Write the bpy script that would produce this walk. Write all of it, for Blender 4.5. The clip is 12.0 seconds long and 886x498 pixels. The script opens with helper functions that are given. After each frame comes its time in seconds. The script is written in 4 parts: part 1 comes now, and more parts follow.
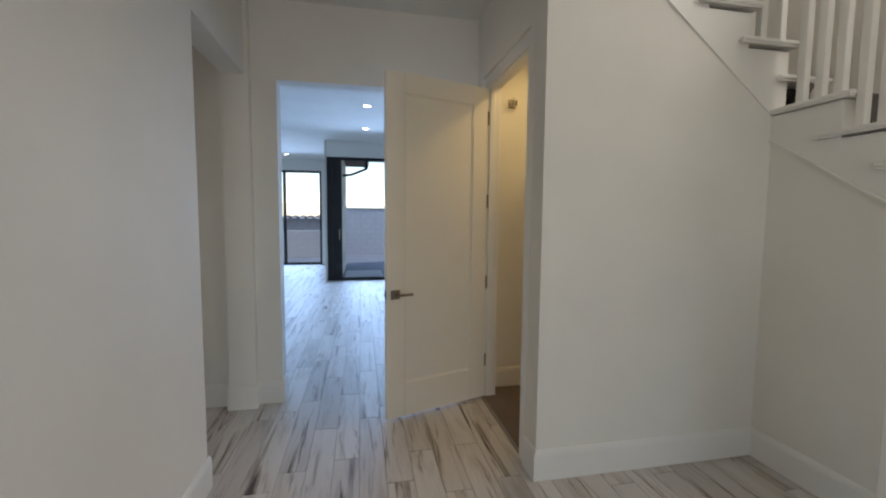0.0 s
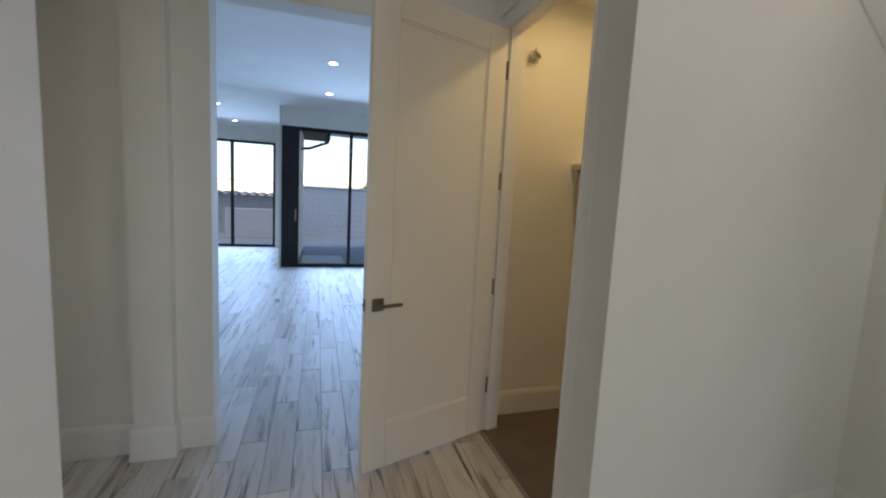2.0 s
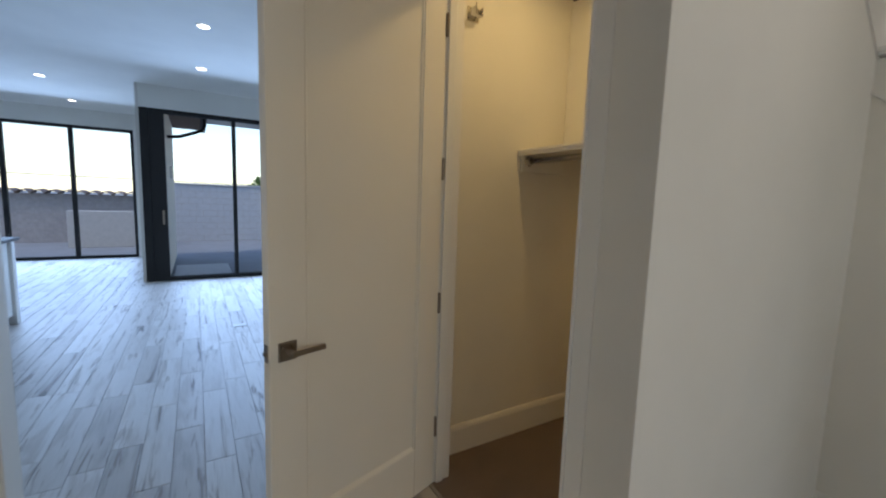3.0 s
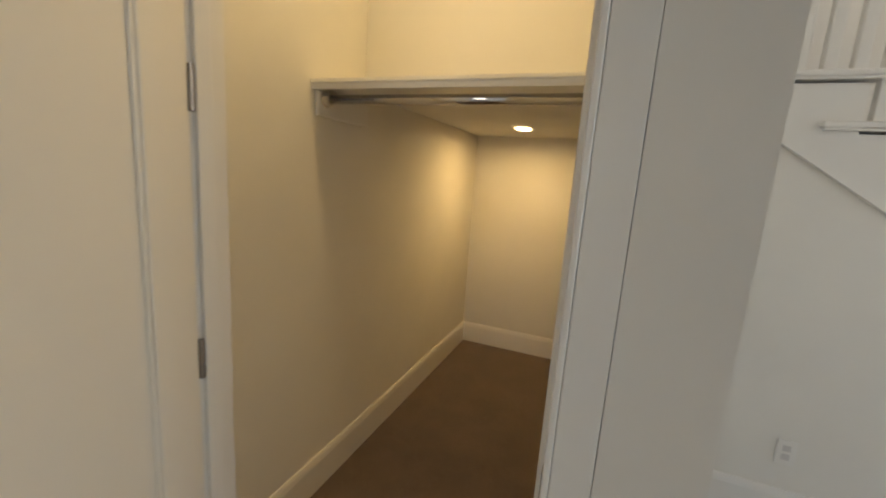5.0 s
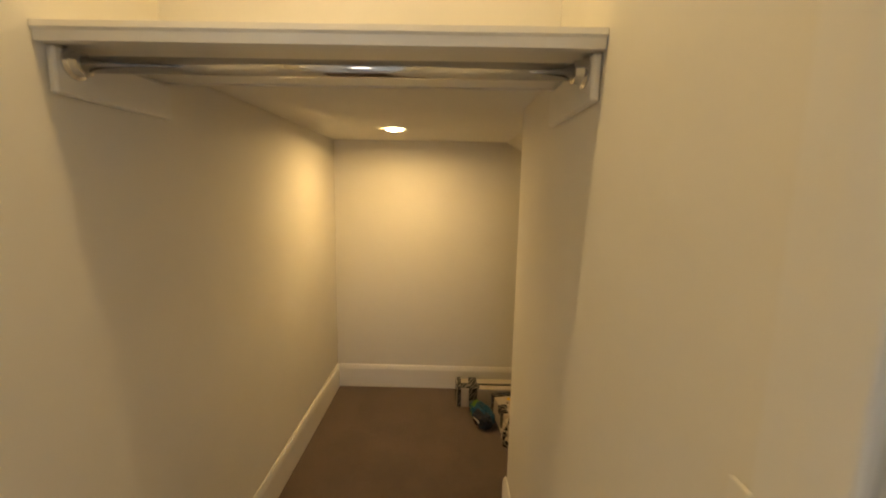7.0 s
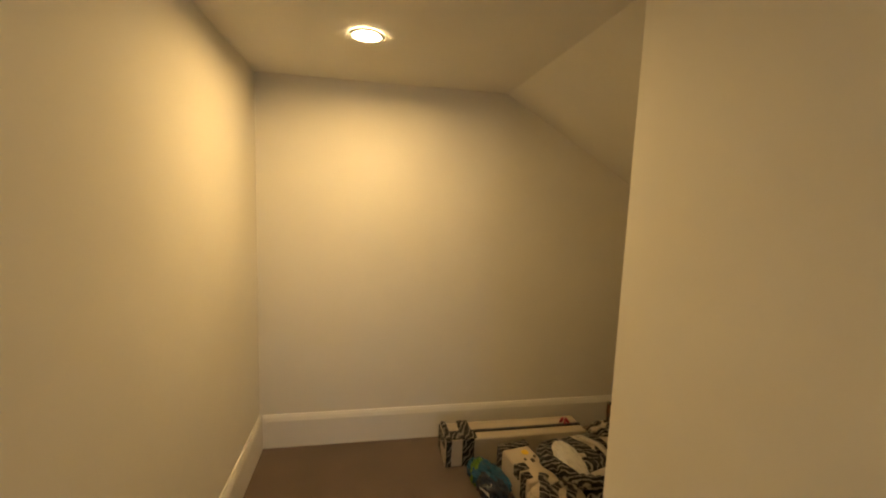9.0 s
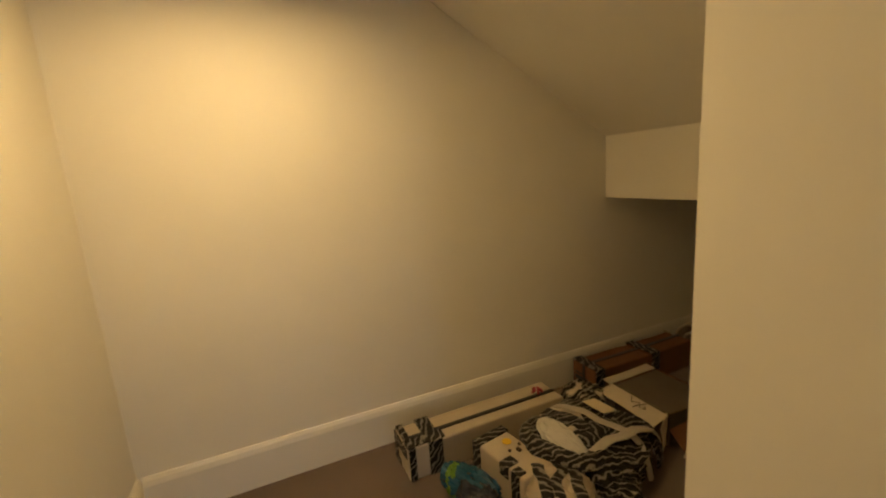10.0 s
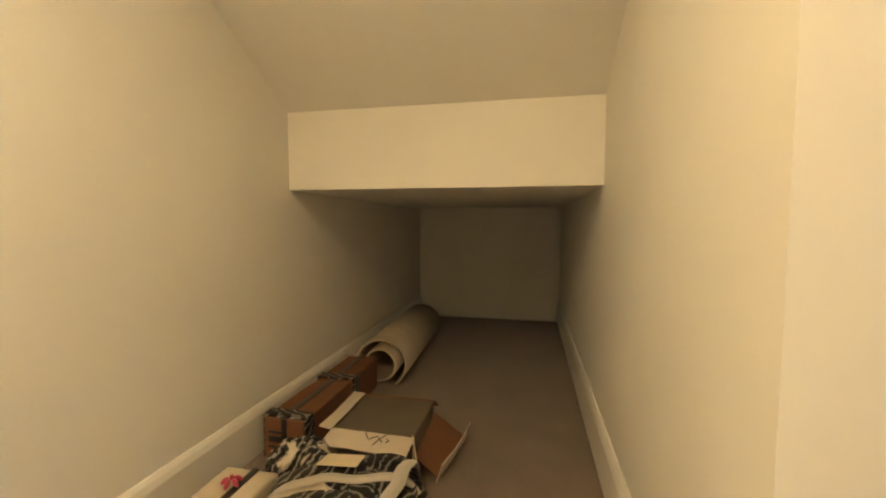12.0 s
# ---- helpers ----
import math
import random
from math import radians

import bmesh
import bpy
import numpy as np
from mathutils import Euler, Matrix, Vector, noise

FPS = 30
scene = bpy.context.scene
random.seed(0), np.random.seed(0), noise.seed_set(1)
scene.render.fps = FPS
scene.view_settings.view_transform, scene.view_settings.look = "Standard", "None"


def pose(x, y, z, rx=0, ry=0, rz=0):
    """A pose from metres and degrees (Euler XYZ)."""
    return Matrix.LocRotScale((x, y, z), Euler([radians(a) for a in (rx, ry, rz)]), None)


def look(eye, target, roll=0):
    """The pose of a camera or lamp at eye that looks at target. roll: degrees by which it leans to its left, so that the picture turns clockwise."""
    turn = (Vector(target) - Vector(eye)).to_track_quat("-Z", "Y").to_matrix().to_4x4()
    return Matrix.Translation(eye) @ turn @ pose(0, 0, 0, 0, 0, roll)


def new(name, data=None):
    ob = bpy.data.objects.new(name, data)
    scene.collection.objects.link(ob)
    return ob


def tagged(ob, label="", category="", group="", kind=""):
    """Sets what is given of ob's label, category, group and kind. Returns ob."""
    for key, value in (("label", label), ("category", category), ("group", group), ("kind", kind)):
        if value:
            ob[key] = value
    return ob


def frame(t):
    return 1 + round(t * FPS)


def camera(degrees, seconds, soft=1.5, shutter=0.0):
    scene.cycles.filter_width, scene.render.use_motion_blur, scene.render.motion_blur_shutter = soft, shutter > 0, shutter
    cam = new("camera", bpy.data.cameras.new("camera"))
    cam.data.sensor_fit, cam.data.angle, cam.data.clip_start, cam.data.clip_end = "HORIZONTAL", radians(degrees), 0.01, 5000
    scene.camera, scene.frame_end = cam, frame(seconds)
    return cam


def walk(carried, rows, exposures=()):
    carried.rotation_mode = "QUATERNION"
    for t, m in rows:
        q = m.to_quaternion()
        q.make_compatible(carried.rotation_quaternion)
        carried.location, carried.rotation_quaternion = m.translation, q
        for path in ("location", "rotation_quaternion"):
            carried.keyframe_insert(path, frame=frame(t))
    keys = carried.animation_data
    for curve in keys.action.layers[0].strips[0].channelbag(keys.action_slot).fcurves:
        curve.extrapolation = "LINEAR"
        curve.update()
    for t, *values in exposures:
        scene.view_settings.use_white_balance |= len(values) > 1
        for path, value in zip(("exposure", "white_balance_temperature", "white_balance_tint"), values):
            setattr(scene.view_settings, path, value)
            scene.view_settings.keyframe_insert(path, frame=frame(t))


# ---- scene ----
cam = camera(94.4, 12.0, soft=2.0, shutter=0.4)
PATH = [
    (0, (0.019, -0.054, 1.46), (0.41, 1.901, 1.303), 0.5),
    (0.5, (-0.004, 0.024, 1.446), (0.398, 1.974, 1.251), 2.0),
    (1, (-0.061, 0.251, 1.447), (0.437, 2.178, 1.256), 1.6),
    (1.5, (-0.082, 0.483, 1.429), (0.558, 2.362, 1.185), 1.5),
    (2, (-0.049, 0.774, 1.441), (0.541, 2.672, 1.216), 3.0),
    (2.5, (-0.042, 1.107, 1.436), (0.77, 2.92, 1.2), 3.4),
    (2.8, (-0.034, 1.258, 1.427), (0.932, 2.994, 1.188), 1.5),
    (3, (0.0, 1.38, 1.428), (1.026, 3.082, 1.203), 1.8),
    (3.3, (0.049, 1.562, 1.431), (1.088, 3.253, 1.19), 2.2),
    (3.5, (0.079, 1.667, 1.434), (1.226, 3.285, 1.174), 2.8),
    (3.7, (0.083, 1.771, 1.444), (1.386, 3.264, 1.173), 2.0),
    (5.3, (0.381, 2.248, 1.432), (2.278, 2.753, 1.046), 2.5),
    (5.5, (0.408, 2.308, 1.439), (2.334, 2.676, 1.046), 1.0),
    (6, (0.512, 2.364, 1.441), (2.475, 2.599, 1.139), 1.4),
    (6.5, (0.62, 2.375, 1.449), (2.593, 2.527, 1.156), 1.4),
    (7, (0.794, 2.442, 1.446), (2.773, 2.464, 1.154), 1.1),
    (7.2, (0.86, 2.478, 1.442), (2.836, 2.439, 1.138), 0.2),
    (8.8, (1.552, 2.728, 1.239), (3.497, 2.356, 0.961), 3.9),
    (9, (1.625, 2.734, 1.227), (3.577, 2.361, 0.995), 2.1),
    (9.5, (1.87, 2.722, 1.164), (3.76, 2.141, 0.863), -0.4),
    (10, (2.069, 2.723, 1.106), (3.872, 1.938, 0.742), -4.0),
    (10.5, (2.318, 2.723, 1.065), (3.871, 1.521, 0.689), -2.2),
    (11, (2.541, 2.667, 1.019), (3.62, 1.038, 0.595), -5.0),
    (11.5, (2.63, 2.59, 0.914), (3.249, 0.711, 0.62), -3.2),
    (12, (2.692, 2.601, 0.806), (3.107, 0.649, 0.679), 0.1),
]
walk(cam, [(t, look(e, g, r)) for t, e, g, r in PATH],
     [(0, 0.98, 6500, 10), (2.5, 0.91, 6500, 10), (3.5, 0.86, 6500, 10), (5.3, 1.75, 6500, 10), (6.0, 2.0, 6500, 10), (7.2, 1.78, 6650, 10), (9.0, 1.85, 6600, 10),
      (10.0, 1.85, 6450, 10), (10.5, 2.1, 6150, 10), (11.0, 2.4, 5900, 10), (11.5, 2.7, 5700, 10), (12, 3.2, 5350, 10)])

# ---- world and light ----
world = bpy.data.worlds.new("world")
scene.world = world
world.use_nodes = True
wn = world.node_tree
sky = wn.nodes.new("ShaderNodeTexSky")
sky.sky_type = "NISHITA"
sky.sun_disc = False
sky.dust_density = 0.25
sky.sun_elevation, sky.sun_rotation = radians(59), radians(236)
wn.links.new(sky.outputs[0], wn.nodes["Background"].inputs[0])
wn.nodes["Background"].inputs[1].default_value = 0.15


def lamp(name, kind, m, power, colour, **settings):
    data = bpy.data.lights.new(name, kind)
    data.energy, data.color = power, colour
    ob = new(name, data)
    ob.matrix_world = m
    for key in settings:
        if key == "size":
            data.shape, data.size, data.size_y = "RECTANGLE", settings[key][0], settings[key][1]
        if key == "disc":
            data.shape, data.size = "DISK", settings[key]
        if key == "spread":
            data.spread = radians(settings[key])
        if key == "angle":
            data.angle = radians(settings[key])
    return ob


WARM = (1.0, 0.625, 0.215)
WARM_FRONT = (1.0, 0.675, 0.265)
lamp("sun", "SUN", look((-9, 3, 20), (0, 9, 2)), 0.7, (1.0, 0.97, 0.94), angle=10.0)
# daylight in the openings; the unseen stairwell window is only a lamp, no opening
lamp("slider_daylight", "AREA", look((1.1, 8.95, 1.4), (1.1, 3, -0.5)), 66, (0.37, 0.58, 1.0), size=(2.8, 2.6))
lamp("window_daylight", "AREA", look((-2.7, 12.25, 1.4), (-2.7, 6, -0.6)), 72, (0.37, 0.58, 1.0), size=(3.0, 2.6))
lamp("entry_daylight", "AREA", look((0.4, -3.1, 2.25), (0.3, 3, 2.4)), 11.0, (1.0, 0.93, 0.85), size=(2.2, 1.0))
lamp("stairwell_daylight", "AREA", look((3.55, 0.3, 4.2), (-0.8, 1.2, 1.3)), 37, (1.0, 0.93, 0.87), size=(2.4, 1.6))
# made-up fill: no window is known at the end of the side hall
lamp("side_hall_fill", "AREA", look((-5.5, 2.1, 1.5), (0.96, 2.6, 1.5)), 1.6, (1.0, 0.80, 0.60), size=(1.5, 1.7), spread=60)
# recessed lamps of the closet
lamp("closet_lamp_rear", "AREA", pose(3.058, 2.738, 1.742), 2.1, WARM, disc=0.10, spread=172)
lamp("closet_lamp_front", "AREA", pose(1.43, 2.69, 2.735), 1.8, WARM_FRONT, disc=0.11, spread=168)

# ---- materials ----


def nodes_of(name, colour=(0.8, 0.8, 0.8), rough=0.5, metal=0.0):
    m = bpy.data.materials.new(name)
    m.use_nodes = True
    b = m.node_tree.nodes["Principled BSDF"]
    b.inputs["Base Color"].default_value = (*colour, 1)
    b.inputs["Roughness"].default_value = rough
    b.inputs["Metallic"].default_value = metal
    return m, m.node_tree.nodes, m.node_tree.links, b


def coords(n, l, scale=(1, 1, 1), use="Object"):
    c = n.new("ShaderNodeTexCoord")
    mp = n.new("ShaderNodeMapping")
    mp.inputs["Scale"].default_value = scale
    l.new(c.outputs[use], mp.inputs["Vector"])
    return mp.outputs["Vector"]


def world_coords(n, l, scale=(1, 1, 1)):
    g = n.new("ShaderNodeNewGeometry")
    mp = n.new("ShaderNodeMapping")
    mp.inputs["Scale"].default_value = scale
    l.new(g.outputs["Position"], mp.inputs["Vector"])
    return mp.outputs["Vector"]


def noise_of(n, l, vec, scale, detail=4.0, rough=0.55, distort=0.0):
    t = n.new("ShaderNodeTexNoise")
    t.inputs["Scale"].default_value, t.inputs["Detail"].default_value = scale, detail
    t.inputs["Roughness"].default_value, t.inputs["Distortion"].default_value = rough, distort
    l.new(vec, t.inputs["Vector"])
    return t.outputs["Fac"]


def ramp(n, l, fac, stops):
    r = n.new("ShaderNodeValToRGB")
    while len(r.color_ramp.elements) < len(stops):
        r.color_ramp.elements.new(0.5)
    for e, (p, c) in zip(r.color_ramp.elements, stops):
        e.position, e.color = p, (*c, 1)
    l.new(fac, r.inputs["Fac"])
    return r.outputs["Color"]


def mix(n, l, fac, a, b, how="MIX"):
    m = n.new("ShaderNodeMix")
    m.data_type, m.blend_type = "RGBA", how
    for socket, v in ((m.inputs["Factor"], fac), (m.inputs[6], a), (m.inputs[7], b)):
        if isinstance(v, (int, float)):
            socket.default_value = v
        elif isinstance(v, tuple):
            socket.default_value = (*v, 1)
        else:
            l.new(v, socket)
    return m.outputs[2]


def sums(n, l, how, a, b):
    m = n.new("ShaderNodeMath")
    m.operation = how
    for socket, v in zip(m.inputs, (a, b)):
        if isinstance(v, (int, float)):
            socket.default_value = v
        else:
            l.new(v, socket)
    return m.outputs[0]


def bump(n, l, b, height, strength, distance=0.002):
    k = n.new("ShaderNodeBump")
    k.inputs["Strength"].default_value, k.inputs["Distance"].default_value = strength, distance
    l.new(height, k.inputs["Height"])
    l.new(k.outputs[0], b.inputs["Normal"])


def paint(name, colour, rough=0.6, grain=160, strength=0.25, depth=0.0015, vary=0.05):
    m, n, l, b = nodes_of(name, colour, rough)
    v = world_coords(n, l)
    dark = tuple(c * (1 - vary) for c in colour)
    col = ramp(n, l, noise_of(n, l, v, 2.2, 5), [(0.35, dark), (0.7, colour)])
    l.new(col, b.inputs["Base Color"])
    bump(n, l, b, noise_of(n, l, v, grain, 2), strength, depth)
    return m


WALL = paint("wall_paint", (0.775, 0.748, 0.682), 0.7, 110, 0.13, 0.0015)
CEIL = paint("ceiling_paint", (0.79, 0.765, 0.70), 0.85, 90, 0.15, 0.002)
TRIM = paint("trim_paint", (0.78, 0.76, 0.71), 0.38, 60, 0.06, 0.001, 0.03)
DOORP = paint("door_paint", (0.76, 0.72, 0.63), 0.34, 70, 0.06, 0.001, 0.03)
BLACKF = paint("black_aluminium", (0.010, 0.0095, 0.009), 0.7, 200, 0.05, 0.0005, 0.3)


def metal(name, colour, rough):
    m, n, l, b = nodes_of(name, colour, rough, 1.0)
    v = coords(n, l)
    r = n.new("ShaderNodeMapRange")
    r.inputs["To Min"].default_value, r.inputs["To Max"].default_value = rough * 0.7, rough * 1.4
    l.new(noise_of(n, l, v, 60, 3), r.inputs["Value"])
    l.new(r.outputs[0], b.inputs["Roughness"])
    return m


CHROME = metal("chrome", (0.58, 0.57, 0.56), 0.10)
NICKEL = metal("aged_nickel", (0.28, 0.24, 0.20), 0.30)


def plank_material():
    m, n, l, b = nodes_of("whitewashed_plank", rough=0.42)
    info = n.new("ShaderNodeObjectInfo")
    geo = n.new("ShaderNodeNewGeometry")
    seed = sums(n, l, "ADD", info.outputs["Random"], geo.outputs["Random Per Island"])
    v = world_coords(n, l)
    shift = n.new("ShaderNodeCombineXYZ")
    l.new(sums(n, l, "MULTIPLY", seed, 37.0), shift.inputs[0])
    l.new(sums(n, l, "MULTIPLY", seed, 91.0), shift.inputs[1])
    add = n.new("ShaderNodeVectorMath")
    l.new(v, add.inputs[0])
    l.new(shift.outputs[0], add.inputs[1])

    def stretched(s):
        mp = n.new("ShaderNodeMapping")
        mp.inputs["Scale"].default_value = s
        l.new(add.outputs[0], mp.inputs["Vector"])
        return mp.outputs["Vector"]

    tone = n.new("ShaderNodeMath")
    tone.operation = "FRACT"
    l.new(sums(n, l, "MULTIPLY", seed, 13.7), tone.inputs[0])
    base = ramp(n, l, tone.outputs[0], [(0.0, (0.47, 0.43, 0.385)), (0.3, (0.56, 0.52, 0.475)), (1.0, (0.65, 0.615, 0.57))])
    wash = ramp(n, l, noise_of(n, l, stretched((14, 1.6, 1)), 1.0, 5, 0.6, 0.4), [(0.36, (0.78, 0.75, 0.72)), (0.50, (1, 1, 1))])
    streak = noise_of(n, l, stretched((15, 1.0, 1)), 1.0, 7, 0.66, 0.9)
    dark = ramp(n, l, streak, [(0.55, (1, 1, 1)), (0.60, (0.66, 0.61, 0.56)), (0.69, (0.13, 0.10, 0.085))])
    fine = ramp(n, l, noise_of(n, l, stretched((160, 6, 1)), 1.0, 3), [(0.3, (0.92, 0.91, 0.90)), (0.65, (1, 1, 1))])
    col = mix(n, l, 1.0, base, wash, "MULTIPLY")
    col = mix(n, l, 1.0, col, dark, "MULTIPLY")
    col = mix(n, l, 1.0, col, fine, "MULTIPLY")
    l.new(col, b.inputs["Base Color"])
    r = n.new("ShaderNodeMapRange")
    r.inputs["To Min"].default_value, r.inputs["To Max"].default_value = 0.34, 0.55
    l.new(streak, r.inputs["Value"])
    l.new(r.outputs[0], b.inputs["Roughness"])
    bump(n, l, b, noise_of(n, l, stretched((120, 4, 1)), 1.0, 4), 0.25, 0.0015)
    return m


PLANK = plank_material()
GROUT = paint("grout", (0.36, 0.325, 0.29), 0.9, 220, 0.4)


def carpet_material(name, c1, c2):
    m, n, l, b = nodes_of(name, c1, 0.95)
    v = world_coords(n, l)
    pile = noise_of(n, l, v, 260, 3, 0.7)
    patch = noise_of(n, l, v, 5, 4)
    col = ramp(n, l, pile, [(0.3, tuple(c * 0.55 for c in c1)), (0.7, c2)])
    tint = ramp(n, l, patch, [(0.35, (0.78, 0.78, 0.78)), (0.65, (1, 1, 1))])
    l.new(mix(n, l, 1.0, col, tint, "MULTIPLY"), b.inputs["Base Color"])
    bump(n, l, b, pile, 0.9, 0.006)
    if "Sheen Weight" in b.inputs:
        b.inputs["Sheen Weight"].default_value = 0.25
    return m


CARPET = carpet_material("brown_carpet", (0.175, 0.120, 0.090), (0.230, 0.157, 0.118))
STAIRCARPET = carpet_material("stair_carpet", (0.10, 0.08, 0.07), (0.14, 0.115, 0.10))


def plain(name, colour, rough=0.6, grain=80, vary=0.12, strength=0.2):
    m, n, l, b = nodes_of(name, colour, rough)
    v = coords(n, l)
    dark = tuple(c * (1 - vary) for c in colour)
    col = ramp(n, l, noise_of(n, l, v, 9, 5), [(0.3, dark), (0.7, colour)])
    l.new(col, b.inputs["Base Color"])
    bump(n, l, b, noise_of(n, l, v, grain, 3), strength, 0.001)
    return m


def glowing(name, colour, strength):
    m, n, l, b = nodes_of(name, colour, 0.5)
    b.inputs["Emission Color"].default_value = (*colour, 1)
    b.inputs["Emission Strength"].default_value = strength
    return m


LENS_WARM = glowing("lamp_lens_warm", (1.0, 0.78, 0.45), 22)
LENS_COOL = glowing("lamp_lens_white", (1.0, 0.95, 0.88), 4)


def glass_material():
    m, n, l, b = nodes_of("clear_glass", (1, 1, 1), 0.0)
    b.inputs["Transmission Weight"].default_value = 1.0
    b.inputs["IOR"].default_value = 1.05
    return m


GLASS = glass_material()

# ---- building helpers ----


def box(bm, x0, x1, y0, y1, z0, z1, bevel=0.0, segments=1):
    made = bmesh.ops.create_cube(bm, size=1.0, matrix=Matrix.LocRotScale(((x0 + x1) / 2, (y0 + y1) / 2, (z0 + z1) / 2), None, (abs(x1 - x0), abs(y1 - y0), abs(z1 - z0))))
    if bevel:
        edges = list({e for v in made["verts"] for e in v.link_edges})
        bmesh.ops.bevel(bm, geom=edges, offset=bevel, segments=segments, affect="EDGES", profile=0.5)
    return bm


def boxes(*rows, bevel=0.0, segments=1):
    bm = bmesh.new()
    for row in rows:
        box(bm, *row, bevel=bevel, segments=segments)
    return bm


def prism(points, axis, a, b, bevel=0.0):
    """A closed outline in two coordinates, drawn out along an axis from a to b."""
    bm = bmesh.new()

    def at(p, d):
        return {"x": (d, p[0], p[1]), "y": (p[0], d, p[1]), "z": (p[0], p[1], d)}[axis]

    near = [bm.verts.new(at(p, a)) for p in points]
    far = [bm.verts.new(at(p, b)) for p in points]
    bm.faces.new(near)
    bm.faces.new(far)
    for i in range(len(points)):
        j = (i + 1) % len(points)
        bm.faces.new((near[i], near[j], far[j], far[i]))
    bmesh.ops.recalc_face_normals(bm, faces=bm.faces)
    if bevel:
        bmesh.ops.bevel(bm, geom=list(bm.edges), offset=bevel, segments=2, affect="EDGES", profile=0.5)
    return bm


def lathe(profile, sides=24):
    """Rings of (radius, height) round z, closed at both ends."""
    bm = bmesh.new()
    rings = []
    for r, z in profile:
        rings.append([bm.verts.new((r * math.cos(2 * math.pi * i / sides), r * math.sin(2 * math.pi * i / sides), z)) for i in range(sides)])
    for lo, hi in zip(rings, rings[1:]):
        for i in range(sides):
            j = (i + 1) % sides
            bm.faces.new((lo[i], lo[j], hi[j], hi[i]))
    bm.faces.new(rings[0][::-1])
    bm.faces.new(rings[-1])
    bmesh.ops.recalc_face_normals(bm, faces=bm.faces)
    return bm


def mesh_of(name, bm, material, smooth=False):
    me = bpy.data.meshes.new(name)
    bm.to_mesh(me)
    bm.free()
    if smooth:
        for p in me.polygons:
            p.use_smooth = True
    for mm in (material if isinstance(material, (list, tuple)) else [material]):
        me.materials.append(mm)
    return me


def part(name, bm, material, parent=None, label="", m=None, smooth=False):
    ob = new(name, mesh_of(name, bm, material, smooth))
    if parent:
        ob.parent = parent
    if m is not None:
        ob.matrix_local = m
    if label:
        ob["label"] = label
    return ob


def thing(name, m, label, category, group="", kind=""):
    ob = new(name)
    ob.matrix_world = m
    return tagged(ob, label, category, group, kind)


def structure(name, bm, material, label, category):
    return tagged(part(name, bm, material), label, category, kind="structure")


# ---- the plan ----
CORR_R, CORR_L = 0.96, -0.79
FACE_Y = 1.98
CROSS_Y = 3.25
CL_S, CL_N, CL_E, CL_W = 2.157, 3.22, 3.612, 1.08
EXT_W = 2.455
HALL_C, LIV_C = 3.03, 3.11
SLIDE_Y, WIN_Y = 9.41, 12.74

structure("wall_left", boxes((-0.95, CORR_L, -3.2, 2.235, 0, HALL_C), (-0.95, CORR_L, 2.235, 3.17, 2.46, HALL_C), (-0.95, -0.765, 3.17, CROSS_Y, 0, HALL_C)), WALL, "off-white painted wall with a tall opening", "wall")
structure("wall_hall_north", boxes((-5.6, -0.95, CROSS_Y, 3.40, 0, HALL_C)), WALL, "off-white painted side hall wall", "wall")
# out of view; its opening is added only for the side hall fill
structure("wall_hall_end", boxes((-5.75, -5.6, 1.0, 1.3, 0, HALL_C), (-5.75, -5.6, 2.9, 3.40, 0, HALL_C), (-5.75, -5.6, 1.3, 2.9, 0, 0.6), (-5.75, -5.6, 1.3, 2.9, 2.4, HALL_C)), WALL, "off-white painted side hall end wall with an unseen opening added for fill light", "wall")
structure("wall_hall_south", boxes((-5.6, -0.95, 1.0, 1.15, 0, HALL_C)), WALL, "off-white painted side hall wall", "wall")
structure("wall_cross", boxes((-0.95, -0.59, CROSS_Y, 3.40, 0, LIV_C + 0.05), (-0.59, 0.84, CROSS_Y, 3.40, 2.46, LIV_C + 0.05), (0.84, CORR_R, CROSS_Y, 3.40, 0, LIV_C + 0.05)), WALL, "off-white painted wall with a wide cased opening", "wall")
structure("wall_corridor_right", boxes((CORR_R, CL_W, FACE_Y, 2.132, 0, HALL_C), (CORR_R, CL_W, 2.132, 3.138, 2.537, HALL_C), (CORR_R, CL_W, 3.138, 3.40, 0, LIV_C + 0.05)), WALL, "off-white painted wall round the closet doorway", "wall")
# the wall under the upper flight, cut along the stringer
structure("wall_stair_face", prism([(CL_W, 0), (EXT_W, 0), (EXT_W, 1.92), (2.40, 2.13), (2.386, 2.13), (1.27, 3.0), (CL_W, 3.03)], "y", FACE_Y, CL_S), WALL, "off-white painted wall below the upper stair flight", "wall")
structure("wall_under_stair", prism([(-0.86, 0), (FACE_Y, 0), (FACE_Y, 1.92), (0.785, 1.122), (0.785, 1.40), (-0.86, 1.40)], "x", 2.39, EXT_W), WALL, "off-white painted wall below the lower stair flight", "wall")
structure("wall_closet_north", boxes((CL_W, 3.80, CL_N, 3.37, 0, 5.6)), WALL, "off-white painted closet wall", "wall")
structure("wall_closet_east", boxes((CL_E, 3.80, -3.2, CL_N, 0, 5.6)), WALL, "off-white painted closet wall", "wall")
structure("wall_closet_end", boxes((EXT_W, CL_E, -0.94, -0.79, 0, 1.10)), WALL, "off-white painted end wall of the low closet", "wall")
structure("wall_closet_bulkhead", boxes((1.9495, 2.05, CL_S, CL_N, 1.757, 2.75), (1.9495, 1.958, CL_S, CL_N, 1.711, 1.757)), WALL, "off-white painted wall above the closet shelf", "wall")
structure("wall_bulkhead_low", boxes((EXT_W, CL_E, 1.035, 1.152, 0.932, 1.227)), WALL, "off-white painted bulkhead under the stairs", "wall")
